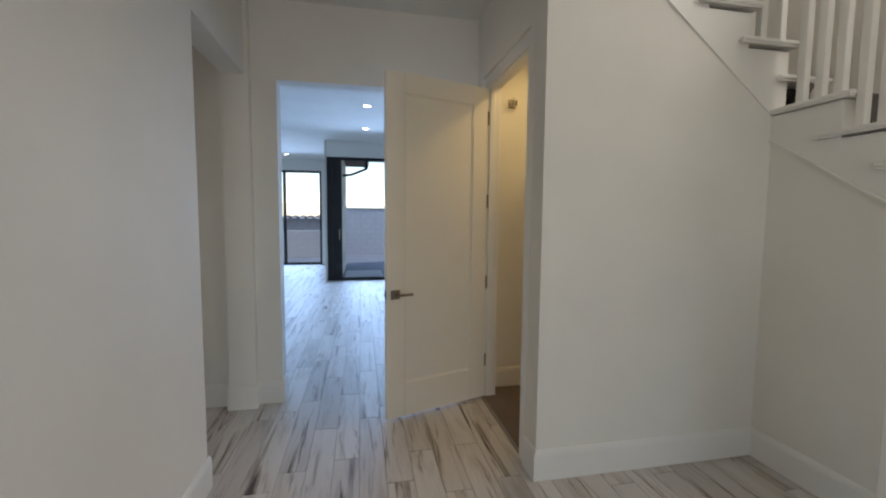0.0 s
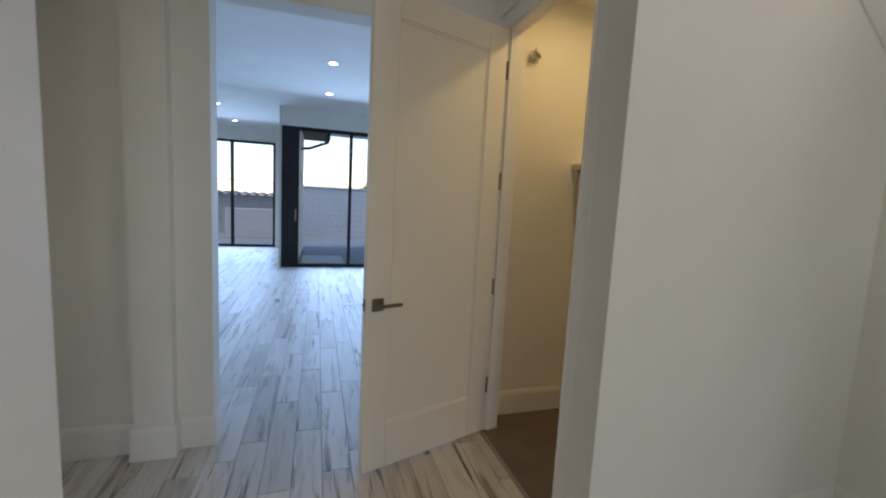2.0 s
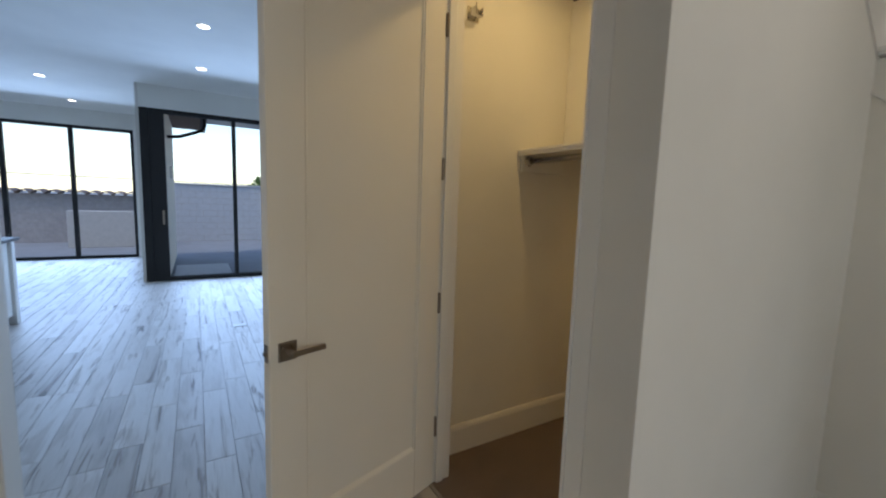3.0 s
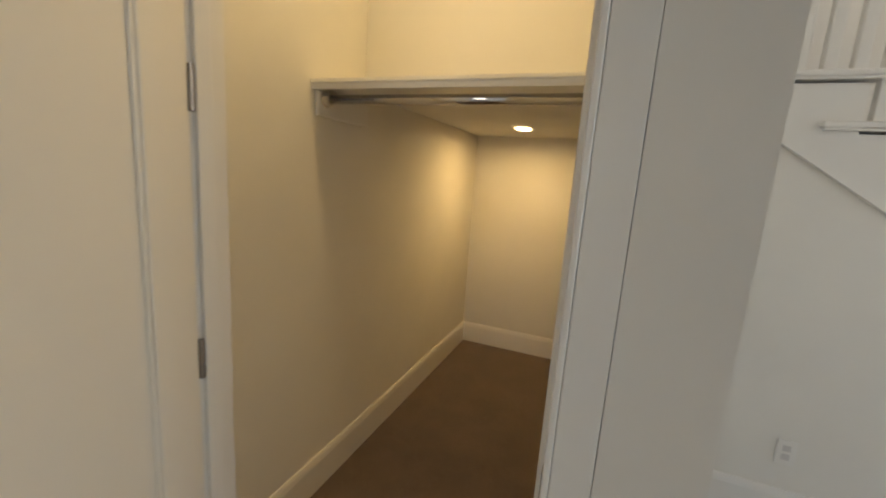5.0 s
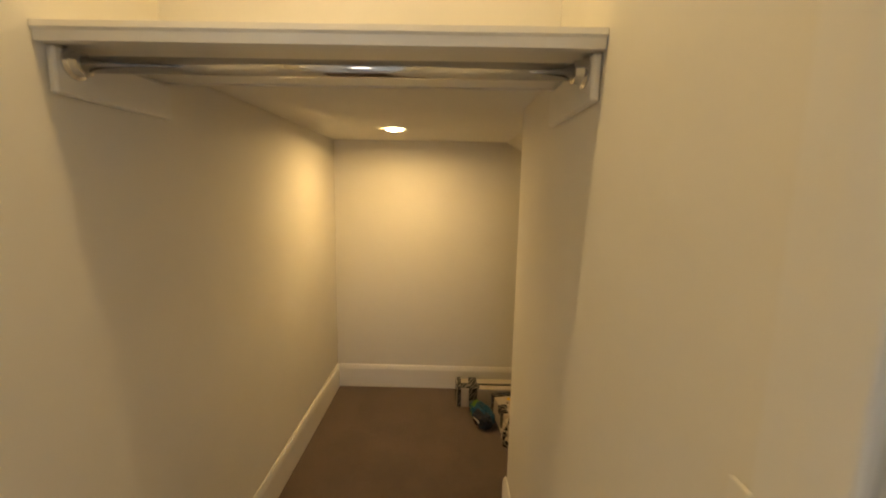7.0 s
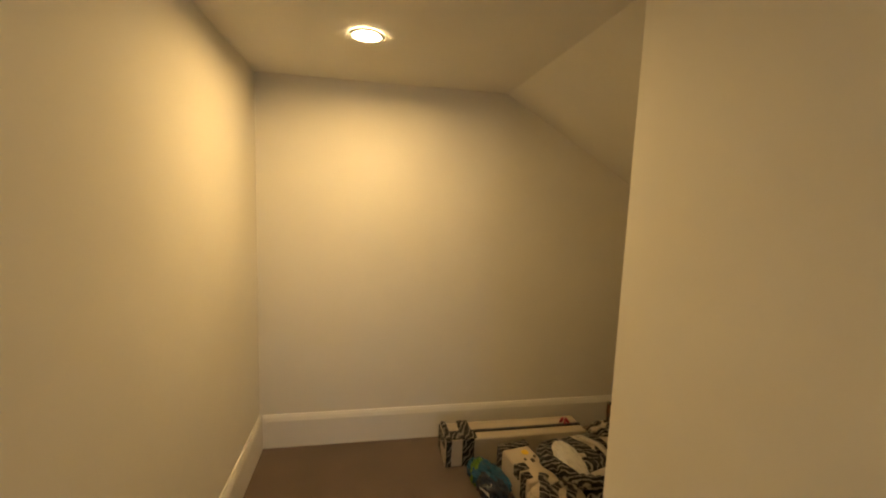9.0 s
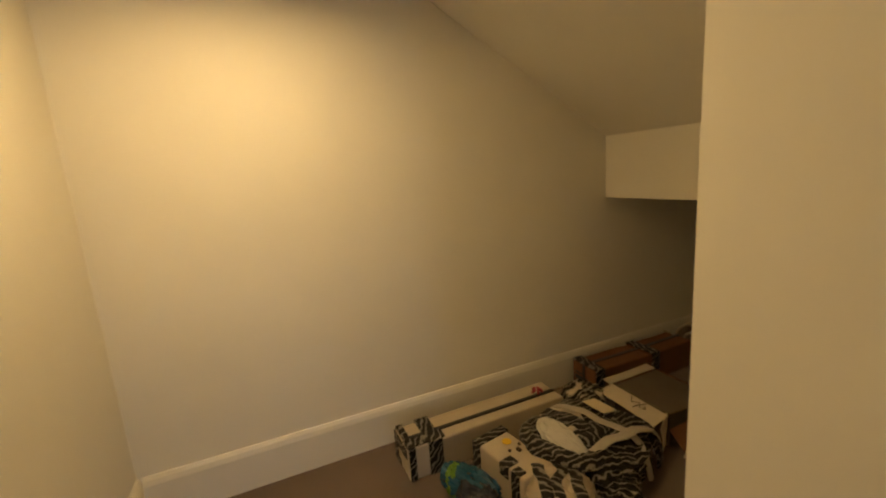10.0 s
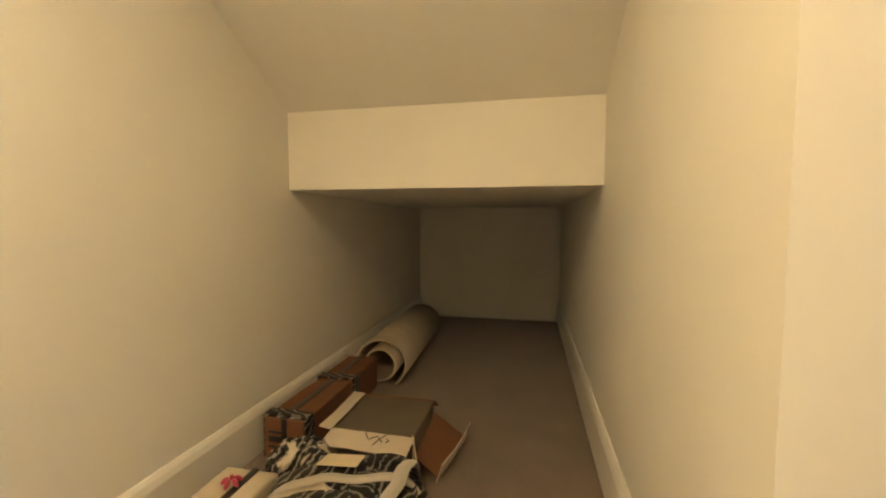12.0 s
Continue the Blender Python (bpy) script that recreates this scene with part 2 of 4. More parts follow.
structure("wall_south", boxes((-0.95, -0.7, -3.35, -3.2, 0, 5.6), (1.5, 3.8, -3.35, -3.2, 0, 5.6), (-0.7, 1.5, -3.35, -3.2, 2.8, 5.6)), WALL, "off-white painted entry wall", "wall")
structure("ceiling_closet_front", boxes((CL_W, 1.95, CL_S, CL_N, 2.75, 2.85)), CEIL, "white painted closet ceiling", "ceiling")
structure("ceiling_closet_mid", boxes((1.953, EXT_W, CL_S, CL_N, 1.755, 1.83)), CEIL, "white painted low closet ceiling", "ceiling")
structure("ceiling_closet_rear", prism([(CL_N, 1.757), (2.06, 1.757), (1.152, 1.227), (1.152, 1.30), (2.04, 1.83), (CL_N, 1.83)], "x", EXT_W, CL_E), CEIL, "white painted ceiling sloping down under the stairs", "ceiling")
structure("ceiling_closet_low", boxes((EXT_W, CL_E, -0.79, 1.035, 0.932, 1.035)), CEIL, "white painted low closet ceiling", "ceiling")
structure("ceiling_hall", boxes((-5.75, 0.96, -3.35, 3.25, HALL_C, HALL_C + 0.15)), CEIL, "white painted hall ceiling", "ceiling")
structure("ceiling_stairwell", boxes((0.96, 3.8, -3.35, 3.4, 5.6, 5.75)), CEIL, "white painted stairwell ceiling", "ceiling")
structure("wall_upper_west", boxes((0.96, 1.08, -3.2, 1.98, HALL_C + 0.15, 5.6), (0.82, 0.96, -3.2, 3.4, HALL_C + 0.15, 5.6)), WALL, "off-white painted upper wall", "wall")
structure("ceiling_living", boxes((-6.0, 3.2, 3.40, 12.9, LIV_C, LIV_C + 0.15)), CEIL, "white painted living room ceiling", "ceiling")
structure("wall_living_south", boxes((-6.0, -0.95, 3.40, 3.55, 0, LIV_C), (0.96, 3.2, 3.40, 3.55, 0, LIV_C)), WALL, "off-white painted living room wall", "wall")
structure("wall_living_west", boxes((-6.15, -6.0, 3.4, 12.9, 0, LIV_C)), WALL, "off-white painted living room wall", "wall")
structure("wall_living_east", boxes((3.2, 3.35, 3.4, 9.6, 0, LIV_C)), WALL, "off-white painted living room wall", "wall")
structure("wall_living_slider", boxes((-0.72, 3.2, SLIDE_Y, SLIDE_Y + 0.16, 2.76, LIV_C + 0.15), (2.9, 3.2, SLIDE_Y, SLIDE_Y + 0.16, 0, 2.76)), WALL, "off-white painted wall above the sliding door", "wall")
structure("wall_living_return", boxes((-0.76, -0.42, SLIDE_Y + 0.16, 12.9, 0, LIV_C + 0.15), (-0.76, -0.72, SLIDE_Y, SLIDE_Y + 0.16, 0, LIV_C + 0.15)), paint("stucco", (0.62, 0.58, 0.52), 0.9, 60, 0.6, 0.004), "pale stucco return wall of the house", "wall")
structure("wall_living_north", boxes((-1.13, -0.76, WIN_Y, 12.9, 0, LIV_C), (-4.3, -1.13, WIN_Y, 12.9, 2.78, LIV_C), (-6.0, -4.3, WIN_Y, 12.9, 0, LIV_C)), WALL, "off-white painted wall round the tall window", "wall")

# floors
floor = structure("floor", boxes((-6.2, 3.3, -3.4, 9.46, -0.20, -0.004), (-6.2, -0.60, 9.46, 12.9, -0.20, -0.004)), GROUT, "whitewashed wood-look plank tile floor", "floor")
structure("carpet", boxes((0.985, CL_E, CL_S - 0.02, CL_N, -0.003, 0.010), (EXT_W, CL_E, -0.79, CL_S - 0.02, -0.003, 0.010)), CARPET, "brown cut-pile closet carpet", "carpet")
structure("closet_threshold", boxes((0.966, 0.985, 2.22, 3.055, -0.003, 0.008), bevel=0.002), plain("threshold_metal", (0.30, 0.27, 0.23), 0.45), "dull metal carpet edge strip", "threshold")


def skirting(name, x0, y0, x1, y1, out, height=0.175):
    """A run of baseboard on a wall face from one point to another; out is the side that faces the room."""
    d = Vector((x1 - x0, y1 - y0, 0))
    n = Vector((out[0], out[1], 0))
    t = 0.016
    prof = [(0, 0.001), (t, 0.001), (t, height - 0.03), (t * 0.75, height - 0.012), (t * 0.35, height), (0, height)]
    bm = bmesh.new()
    a = [bm.verts.new(Vector((x0, y0, 0)) + n * p + Vector((0, 0, h))) for p, h in prof]
    b = [bm.verts.new(Vector((x0, y0, 0)) + d + n * p + Vector((0, 0, h))) for p, h in prof]
    bm.faces.new(a)
    bm.faces.new(b)
    for i in range(len(prof)):
        j = (i + 1) % len(prof)
        bm.faces.new((a[i], a[j], b[j], b[i]))
    bmesh.ops.recalc_face_normals(bm, faces=bm.faces)
    return structure(name, bm, TRIM, "white painted tall baseboard", "baseboard")


skirting("baseboard", CORR_L, -3.2, CORR_L, 2.251, (1, 0))
skirting("baseboard", CORR_L, 2.235, -0.95, 2.235, (0, 1))
skirting("baseboard", -0.966, 3.17, -0.749, 3.17, (0, -1))
skirting("baseboard", -0.765, 3.17, -0.765, CROSS_Y, (1, 0))
skirting("baseboard", -0.95, 3.17, -0.95, CROSS_Y, (-1, 0))
skirting("baseboard", -0.749, CROSS_Y, -0.574, CROSS_Y, (0, -1))
skirting("baseboard", -0.59, CROSS_Y, -0.59, 3.40, (1, 0))
skirting("baseboard", -5.6, CROSS_Y, -0.966, CROSS_Y, (0, -1))
skirting("baseboard", CORR_R, FACE_Y - 0.016, CORR_R, 2.132, (-1, 0))
skirting("baseboard", CORR_R, 3.138, CORR_R, CROSS_Y, (-1, 0))
skirting("baseboard", CORR_R, FACE_Y, 2.374, FACE_Y, (0, -1))
skirting("baseboard", 2.39, -3.2, 2.39, FACE_Y, (-1, 0))
skirting("baseboard", CL_W, CL_N, CL_E, CL_N, (0, -1))
skirting("baseboard", CL_E, -0.79, CL_E, CL_N - 0.016, (-1, 0))
skirting("baseboard", CL_W, CL_S, EXT_W + 0.016, CL_S, (0, 1))
skirting("baseboard", EXT_W, -0.79, EXT_W, CL_S, (1, 0))
skirting("baseboard", -5.9, 3.55, -0.95, 3.55, (0, 1))
skirting("baseboard", -1.13, WIN_Y, -0.76, WIN_Y, (0, -1))

# ---- the staircase ----
RISE, RUN = 0.185, 0.275
stair = thing("staircase", pose(0, 0, 0), "white painted staircase with dark carpeted treads", "staircase", kind="structure")
STX = 2.39


def step_cap(x0, x1, y0, y1, z):
    """A tread return: a rounded nosing board with a small moulding below it."""
    bm = bmesh.new()
    box(bm, x0, x1, y0, y1, z - 0.024, z, bevel=0.007, segments=2)
    box(bm, x0 + 0.007, x1 - 0.007, y0 + 0.007, y1 - 0.007, z - 0.034, z - 0.022, bevel=0.004, segments=2)
    return bm


# lower flight, falling towards the entry: landing first
low = [(1.60, 2.10), (1.325, 1.915), (1.05, 1.73), (0.775, 1.545)]
part("stringer", prism([(FACE_Y, 1.915), (FACE_Y, 2.06), (1.61, 2.06), (1.61, 1.87), (1.335, 1.87), (1.335, 1.685), (1.06, 1.685), (1.06, 1.50), (0.785, 1.50), (0.785, 1.12)], "x", STX - 0.006, STX + 0.09, 0.0), TRIM, stair)
part("stringer_moulding", prism([(FACE_Y, 1.918), (FACE_Y, 1.932), (0.785, 1.138), (0.785, 1.124)], "x", STX - 0.014, STX + 0.002), TRIM, stair)
for i, (y, z) in enumerate(low):
    top = FACE_Y - 0.001 if i == 0 else y + RUN + 0.13
    part("tread_return", step_cap(STX - 0.035, STX + 0.10, y - 0.03, top, z), TRIM, stair)
    if i:
        part("tread", boxes((STX + 0.08, CL_E, y - 0.02, y + RUN, z - 0.05, z - 0.004), bevel=0.012, segments=2), STAIRCARPET, stair)
        part("riser", boxes((STX + 0.08, CL_E, y + RUN - 0.012, y + RUN + 0.008, z - 0.01, z + RISE - 0.05)), STAIRCARPET, stair)
part("landing", boxes((STX + 0.08, CL_E, 1.59, 3.22, 1.93, 2.096), bevel=0.006), STAIRCARPET, stair)
part("lower_landing", boxes((STX + 0.066, CL_E, -0.86, 0.775, 1.12, 1.36), bevel=0.004), STAIRCARPET, stair)
# upper flight, rising over the closet
part("stringer", prism([(STX + 0.002, 2.062), (2.47, 2.101), (2.47, 2.43), (2.185, 2.43), (2.185, 2.62), (1.91, 2.62), (1.91, 2.80), (1.635, 2.80), (1.635, 2.985), (1.36, 2.985), (1.36, 3.17), (1.09, 3.17), (1.09, 3.074)], "y", FACE_Y - 0.004, FACE_Y + 0.10), TRIM, stair)
part("stringer_moulding", prism([(STX, 2.052), (STX, 2.064), (1.12, 3.064), (1.10, 3.066)], "y", FACE_Y - 0.008, FACE_Y + 0.002), TRIM, stair)
for i in range(6):
    xr, z = 2.76 - RUN * i, 2.295 + 0.19 * i
    part("tread_return", step_cap(xr - RUN - 0.10, xr + 0.03 if i else xr, FACE_Y - 0.04, FACE_Y + 0.10, z), TRIM, stair)
    part("tread", boxes((xr - RUN, xr + 0.02, FACE_Y + 0.09, 3.21, z - 0.05, z - 0.004), bevel=0.012, segments=2), STAIRCARPET, stair)
    part("riser", boxes((xr - 0.012, xr + 0.006, FACE_Y + 0.09, 3.21, z - 0.20, z - 0.03)), STAIRCARPET, stair)


def baluster(x, y, z, h):
    bm = boxes((-0.021, 0.021, -0.021, 0.021, 0, h), bevel=0.003)
    return part("baluster", bm, TRIM, stair, m=pose(x, y, z))


for k in range(3):
    baluster(STX + 0.03, 1.845 - 0.095 * k, 2.10, 0.92)
for i, (y, z) in enumerate(low[1:]):
    for k in range(3):
        baluster(STX + 0.03, y + RUN - 0.048 - 0.0917 * k, z, 0.92 + 0.04 * k)
for i in range(1, 6):
    xr, z = 2.76 - RUN * i, 2.295 + 0.19 * i
    for k in range(2):
        baluster(xr - 0.055 - 0.135 * k, FACE_Y + 0.025, z, 0.85)
part("handrail", prism([(1.98, 3.01), (1.58, 3.01), (0.775, 2.46), (0.775, 2.52), (1.57, 3.07), (1.98, 3.07)], "x", STX, STX + 0.06, 0.006), TRIM, stair)
# newel by the first step
newel = thing("newel_post", pose(1.900, 0.94, 0), "white painted square newel post with stepped mouldings", "newel post")
part("plinth", boxes((-0.075, 0.075, -0.075, 0.075, 0, 0.93), bevel=0.004), TRIM, newel)
part("shaft", boxes((-0.05, 0.05, -0.05, 0.05, 0.93, 1.30), bevel=0.004), TRIM, newel)
for a, z in ((0.088, 0.93), (0.085, 1.215)):
    part("moulding", boxes((-a, a, -a, a, z, z + 0.027), bevel=0.006, segments=2), TRIM, newel)

# ---- the closet door and its frame ----
frame_1 = thing("door_frame", pose(0, 0, 0), "white painted door frame of the closet", "door frame", kind="structure")
part("jamb", boxes((0.955, 1.078, 2.198, 2.210, 0, 2.475), bevel=0.002), TRIM, frame_1)
part("jamb", boxes((0.977, 1.087, 3.053, 3.077, 0, 2.475), bevel=0.002), TRIM, frame_1)
part("head", boxes((0.977, 1.087, 2.2105, 3.053, 2.452, 2.477), bevel=0.002), TRIM, frame_1)
part("casing_board", boxes((0.958, 1.078, 2.1335, 2.197, 0, 2.536), bevel=0.001), TRIM, frame_1)
part("casing_board", boxes((0.980, 1.078, 3.078, 3.137, 0, 2.536), bevel=0.001), TRIM, frame_1)
part("casing_head", boxes((0.980, 1.078, 2.198, 3.077, 2.478, 2.536), bevel=0.001), TRIM, frame_1)
part("door_stop", boxes((0.994, 1.032, 2.210, 2.222, 0.011, 2.452), bevel=0.002), TRIM, frame_1)
part("door_stop", boxes((1.000, 1.040, 3.039, 3.053, 0.011, 2.452), bevel=0.002), TRIM, frame_1)
part("door_stop", boxes((0.994, 1.032, 2.2225, 3.039, 2.438, 2.452), bevel=0.002), TRIM, frame_1)
strike = part("strike_plate", boxes((0.962, 0.988, 2.2095, 2.2120, 0.86, 0.96), bevel=0.001), NICKEL, frame_1, "dark metal strike plate")
door = thing("door_1", pose(0.985, 3.045, 0.012, 0, 0, 198.6), "cream painted single-panel door standing open", "door", kind="structure")
DW, DH, DT = 0.838, 2.430, 0.041
part("stile", boxes((0, 0.135, -DT, 0, 0, DH), bevel=0.0025), DOORP, door)
part("stile", boxes((DW - 0.135, DW, -DT, 0, 0, DH), bevel=0.0025), DOORP, door)
part("rail", boxes((0.135, DW - 0.135, -DT, 0, 0, 0.245), bevel=0.0025), DOORP, door)
part("rail", boxes((0.135, DW - 0.135, -DT, 0, DH - 0.14, DH), bevel=0.0025), DOORP, door)
part("panel", boxes((0.13, DW - 0.13, -DT + 0.011, -0.011, 0.24, DH - 0.135)), DOORP, door)
rim = bmesh.new()
for a in ((0.135, 0.147, 0.245, DH - 0.14), (DW - 0.147, DW - 0.135, 0.245, DH - 0.14), (0.147, DW - 0.147, DH - 0.152, DH - 0.14)):
    box(rim, a[0], a[1], -0.0115, -0.004, a[2], a[3], bevel=0.003)
part("panel_moulding", rim, DOORP, door)
part("panel_sill", prism([(-0.012, 0.240), (-0.001, 0.240), (-0.002, 0.247), (-0.012, 0.262)], "x", 0.147, DW - 0.147), DOORP, door)
for z in (0.305, 0.935, 1.57, 2.205):
    hinge = part("hinge", lathe([(0.0065, -0.05), (0.0065, 0.05)], 12), NICKEL, door, "dark nickel hinge", pose(-0.004, 0.004, z))
    part("hinge_leaf", boxes((-0.001, 0.002, -0.035, 0.0, -0.05, 0.05)), NICKEL, hinge)


def lever(side):
    """A square rosette with a straight lever, on the front (1) or the back (-1) of the door."""
    y0 = 0.0 if side > 0 else -DT
    h = part("door_handle", boxes((-0.0325, 0.0325, 0, 0.009, -0.0325, 0.0325), bevel=0.0015), NICKEL, door, "dark nickel lever handle with a square rosette", pose(DW - 0.062, y0, 0.90) @ (Matrix.Identity(4) if side > 0 else Matrix.Diagonal((1, -1, 1, 1))))
    part("neck", lathe([(0.010, 0), (0.010, 0.045)], 16), NICKEL, h, m=pose(0, 0.009, 0, -90))
    part("lever", boxes((-0.118, 0.011, 0.043, 0.055, -0.009, 0.009), bevel=0.003, segments=2), NICKEL, h)


lever(1)
lever(-1)
part("latch", boxes((DW, DW + 0.0015, -0.033, -0.008, 0.87, 0.93), (DW, DW + 0.010, -0.027, -0.014, 0.893, 0.907)), NICKEL, door, "dark metal latch")

# ---- fittings of the closet ----
shelf = thing("closet_shelf", pose(0, 0, 0), "white painted wall shelf with a moulded front edge", "shelf")
part("board", boxes((1.612, 1.948, CL_S + 0.002, CL_N - 0.002, 1.715, 1.734)), TRIM, shelf)
part("front_edge", prism([(1.592, 1.704), (1.612, 1.704), (1.612, 1.737), (1.598, 1.741), (1.588, 1.739), (1.586, 1.727), (1.592, 1.723)], "y", CL_S + 0.002, CL_N - 0.002), TRIM, shelf)
part("cleat", boxes((1.612, 1.948, CL_S + 0.001, CL_S + 0.019, 1.615, 1.705), bevel=0.004), TRIM, shelf)
part("cleat", boxes((1.612, 1.948, CL_N - 0.019, CL_N - 0.001, 1.615, 1.705), bevel=0.004), TRIM, shelf)
rod = thing("closet_rod", pose(1.655, CL_S + 0.019, 1.679), "polished chrome hanging rod below the shelf", "closet rod")
part("tube", lathe([(0.0165, 0.004), (0.0165, CL_N - CL_S - 0.042)], 24), CHROME, rod, m=pose(0, 0, 0, -90), smooth=True)
for y, a in ((0.0, -90), (CL_N - CL_S - 0.038, 90)):
    part("socket", lathe([(0.031, 0.0), (0.031, 0.004), (0.024, 0.008), (0.022, 0.024), (0.018, 0.026)], 24), CHROME, rod, m=pose(0, y, 0, a))

sprinkler = thing("wall_sprinkler", pose(1.243, CL_N, 2.385), "brass-toned square sidewall fire sprinkler", "sprinkler")
part("plate", boxes((-0.036, 0.036, -0.004, 0, -0.036, 0.036), bevel=0.0015), metal("polished_brass_chrome", (0.80, 0.74, 0.62), 0.15), sprinkler)
part("body", lathe([(0.022, 0), (0.022, 0.018), (0.015, 0.020), (0.015, 0.034)], 20), CHROME, sprinkler, m=pose(0, -0.004, 0, 90))
part("deflector", boxes((-0.024, 0.024, -0.060, -0.036, -0.024, -0.019), (-0.024, -0.020, -0.060, -0.020, -0.019, 0.02), (0.020, 0.024, -0.060, -0.020, -0.019, 0.02), (-0.003, 0.003, -0.032, -0.028, 0.01, 0.05), bevel=0.001), CHROME, sprinkler)


def downlight(name, x, y, z, lens, label, r=0.062):
    t = thing(name, pose(x, y, z), label, "ceiling light")
    ring = bmesh.new()
    prof = [(r, -0.001), (r, -0.005), (r * 0.94, -0.008), (r * 0.74, -0.004), (r * 0.74, -0.001)]
    rings = [[ring.verts.new((a * math.cos(i * math.pi / 16), a * math.sin(i * math.pi / 16), h)) for i in range(32)] for a, h in prof]
    for lo, hi in zip(rings, rings[1:]):
        for i in range(32):
            ring.faces.new((lo[i], lo[(i + 1) % 32], hi[(i + 1) % 32], hi[i]))
    part("trim_ring", ring, TRIM, t, smooth=True)
    part("lens", lathe([(r * 0.74, -0.0045), (r * 0.74, -0.001)], 32), lens, t, "glowing lens")
    return t


downlight("recessed_light", 3.058, 2.738, 1.755, LENS_WARM, "small warm recessed light in the low ceiling", 0.058)
downlight("recessed_light", 1.43, 2.69, 2.75, LENS_WARM, "small warm recessed light in the closet ceiling")
for x, y in ((0.12, 6.37), (0.118, 8.005), (-1.925, 9.87), (-1.932, 11.78)):
    tagged(downlight("recessed_light", x, y, LIV_C, LENS_COOL, "round white recessed light in the living room ceiling", 0.074), group="living room recessed lights")

outlet = thing("wall_outlet", pose(STX, 1.32, 0.35), "white duplex wall outlet above the baseboard", "outlet")
part("cover_plate", boxes((-0.005, 0, -0.035, 0.035, -0.057, 0.057), bevel=0.0015), TRIM, outlet)
for z in (-0.02, 0.02):
    part("receptacle", boxes((-0.0065, -0.004, -0.015, 0.015, z - 0.014, z + 0.014), bevel=0.001), plain("outlet_face", (0.62, 0.60, 0.57), 0.4), outlet)

switch = thing("light_switch", pose(1.127, CL_S, 1.117), "white rocker light switch on the closet wall", "light switch")
part("cover_plate", boxes((-0.036, 0.036, 0, 0.006, -0.058, 0.058), bevel=0.002, segments=2), TRIM, switch)
part("rocker", boxes((-0.017, 0.017, 0.006, 0.010, -0.033, 0.033), bevel=0.0015), TRIM, switch)

# ---- the living room ----
slider = thing("sliding_door", pose(0, SLIDE_Y + 0.06, 0), "black-framed glass sliding door to the yard", "sliding door", kind="structure")
part("stacked_jamb", boxes((-0.72, -0.605, -0.05, 0.09, 0, 2.755), (-0.602, -0.40, -0.045, 0.05, 0, 2.755), bevel=0.003), BLACKF, slider)
part("head_frame", boxes((-0.40, 2.9, -0.05, 0.09, 2.70, 2.757), bevel=0.003), BLACKF, slider)
part("sill_frame", boxes((-0.40, 2.9, -0.05, 0.09, 0.0, 0.055), bevel=0.003), BLACKF, slider)
for x in (0.56, 1.66, 2.84):
    part("mullion", boxes((x, x + 0.062, -0.03, 0.05, 0.05, 2.71), bevel=0.003), BLACKF, slider)
for x0, x1 in ((-0.40, 0.56), (0.622, 1.66), (1.722, 2.84)):
    g = part("pane", boxes((x0, x1, -0.003, 0.003, 0.05, 2.71)), GLASS, slider)
    g.visible_shadow = False
pull = part("pull_handle", boxes((-0.47, -0.44, -0.055, -0.032, 0.93, 1.16), bevel=0.004), NICKEL, slider, "dull metal pull handle")

window_1 = thing("window_1", pose(0, WIN_Y + 0.07, 0), "tall black-framed glazed doors facing the yard", "window", kind="structure")
part("window_frame", boxes((-4.30, -1.13, -0.05, 0.05, 2.72, 2.78), (-4.30, -1.13, -0.05, 0.05, 0.0, 0.05), (-1.19, -1.13, -0.05, 0.05, 0.05, 2.72), (-4.30, -4.24, -0.05, 0.05, 0.05, 2.72), bevel=0.003), BLACKF, window_1)
for x in (-2.22, -3.26):
    part("mullion", boxes((x, x + 0.075, -0.04, 0.04, 0.05, 2.72), bevel=0.003), BLACKF, window_1)
for x0, x1 in ((-2.145, -1.19), (-3.185, -2.22), (-4.24, -3.26)):
    g = part("pane", boxes((x0, x1, -0.003, 0.003, 0.05, 2.72)), GLASS, window_1)
    g.visible_shadow = False

island = thing("kitchen_island", pose(-1.62, 7.42, 0), "white panelled kitchen island with a thin dark countertop", "kitchen island")
part("cabinet_body", boxes((-1.1, -0.07, -2.1, -0.05, 0.10, 0.895), bevel=0.004), TRIM, island)
part("toe_kick", boxes((-1.1, -0.13, -2.1, -0.11, 0.0, 0.10)), BLACKF, island)
part("corner_post", boxes((-0.11, -0.04, -0.11, -0.02, 0.0, 0.893), bevel=0.004), TRIM, island)
part("countertop", boxes((-1.15, 0.0, -2.15, 0.0, 0.895, 0.925), bevel=0.004, segments=2), plain("dark_counter", (0.03, 0.03, 0.03), 0.5, 60, 0.4, 0.02), island)

floor_outlet = thing("floor_outlet", pose(0.375, 6.335, 0.0), "pale metal outlet cover set in the plank floor", "outlet")
part("cover_plate", boxes((-0.065, 0.065, -0.045, 0.045, 0.0005, 0.005), bevel=0.0015), plain("outlet_metal", (0.62, 0.60, 0.56), 0.3, 60, 0.08, 0.05), floor_outlet)
part("lid", boxes((-0.040, 0.040, -0.026, 0.026, 0.005, 0.007), bevel=0.001), plain("outlet_lid", (0.55, 0.53, 0.50), 0.3, 60, 0.08, 0.05), floor_outlet)

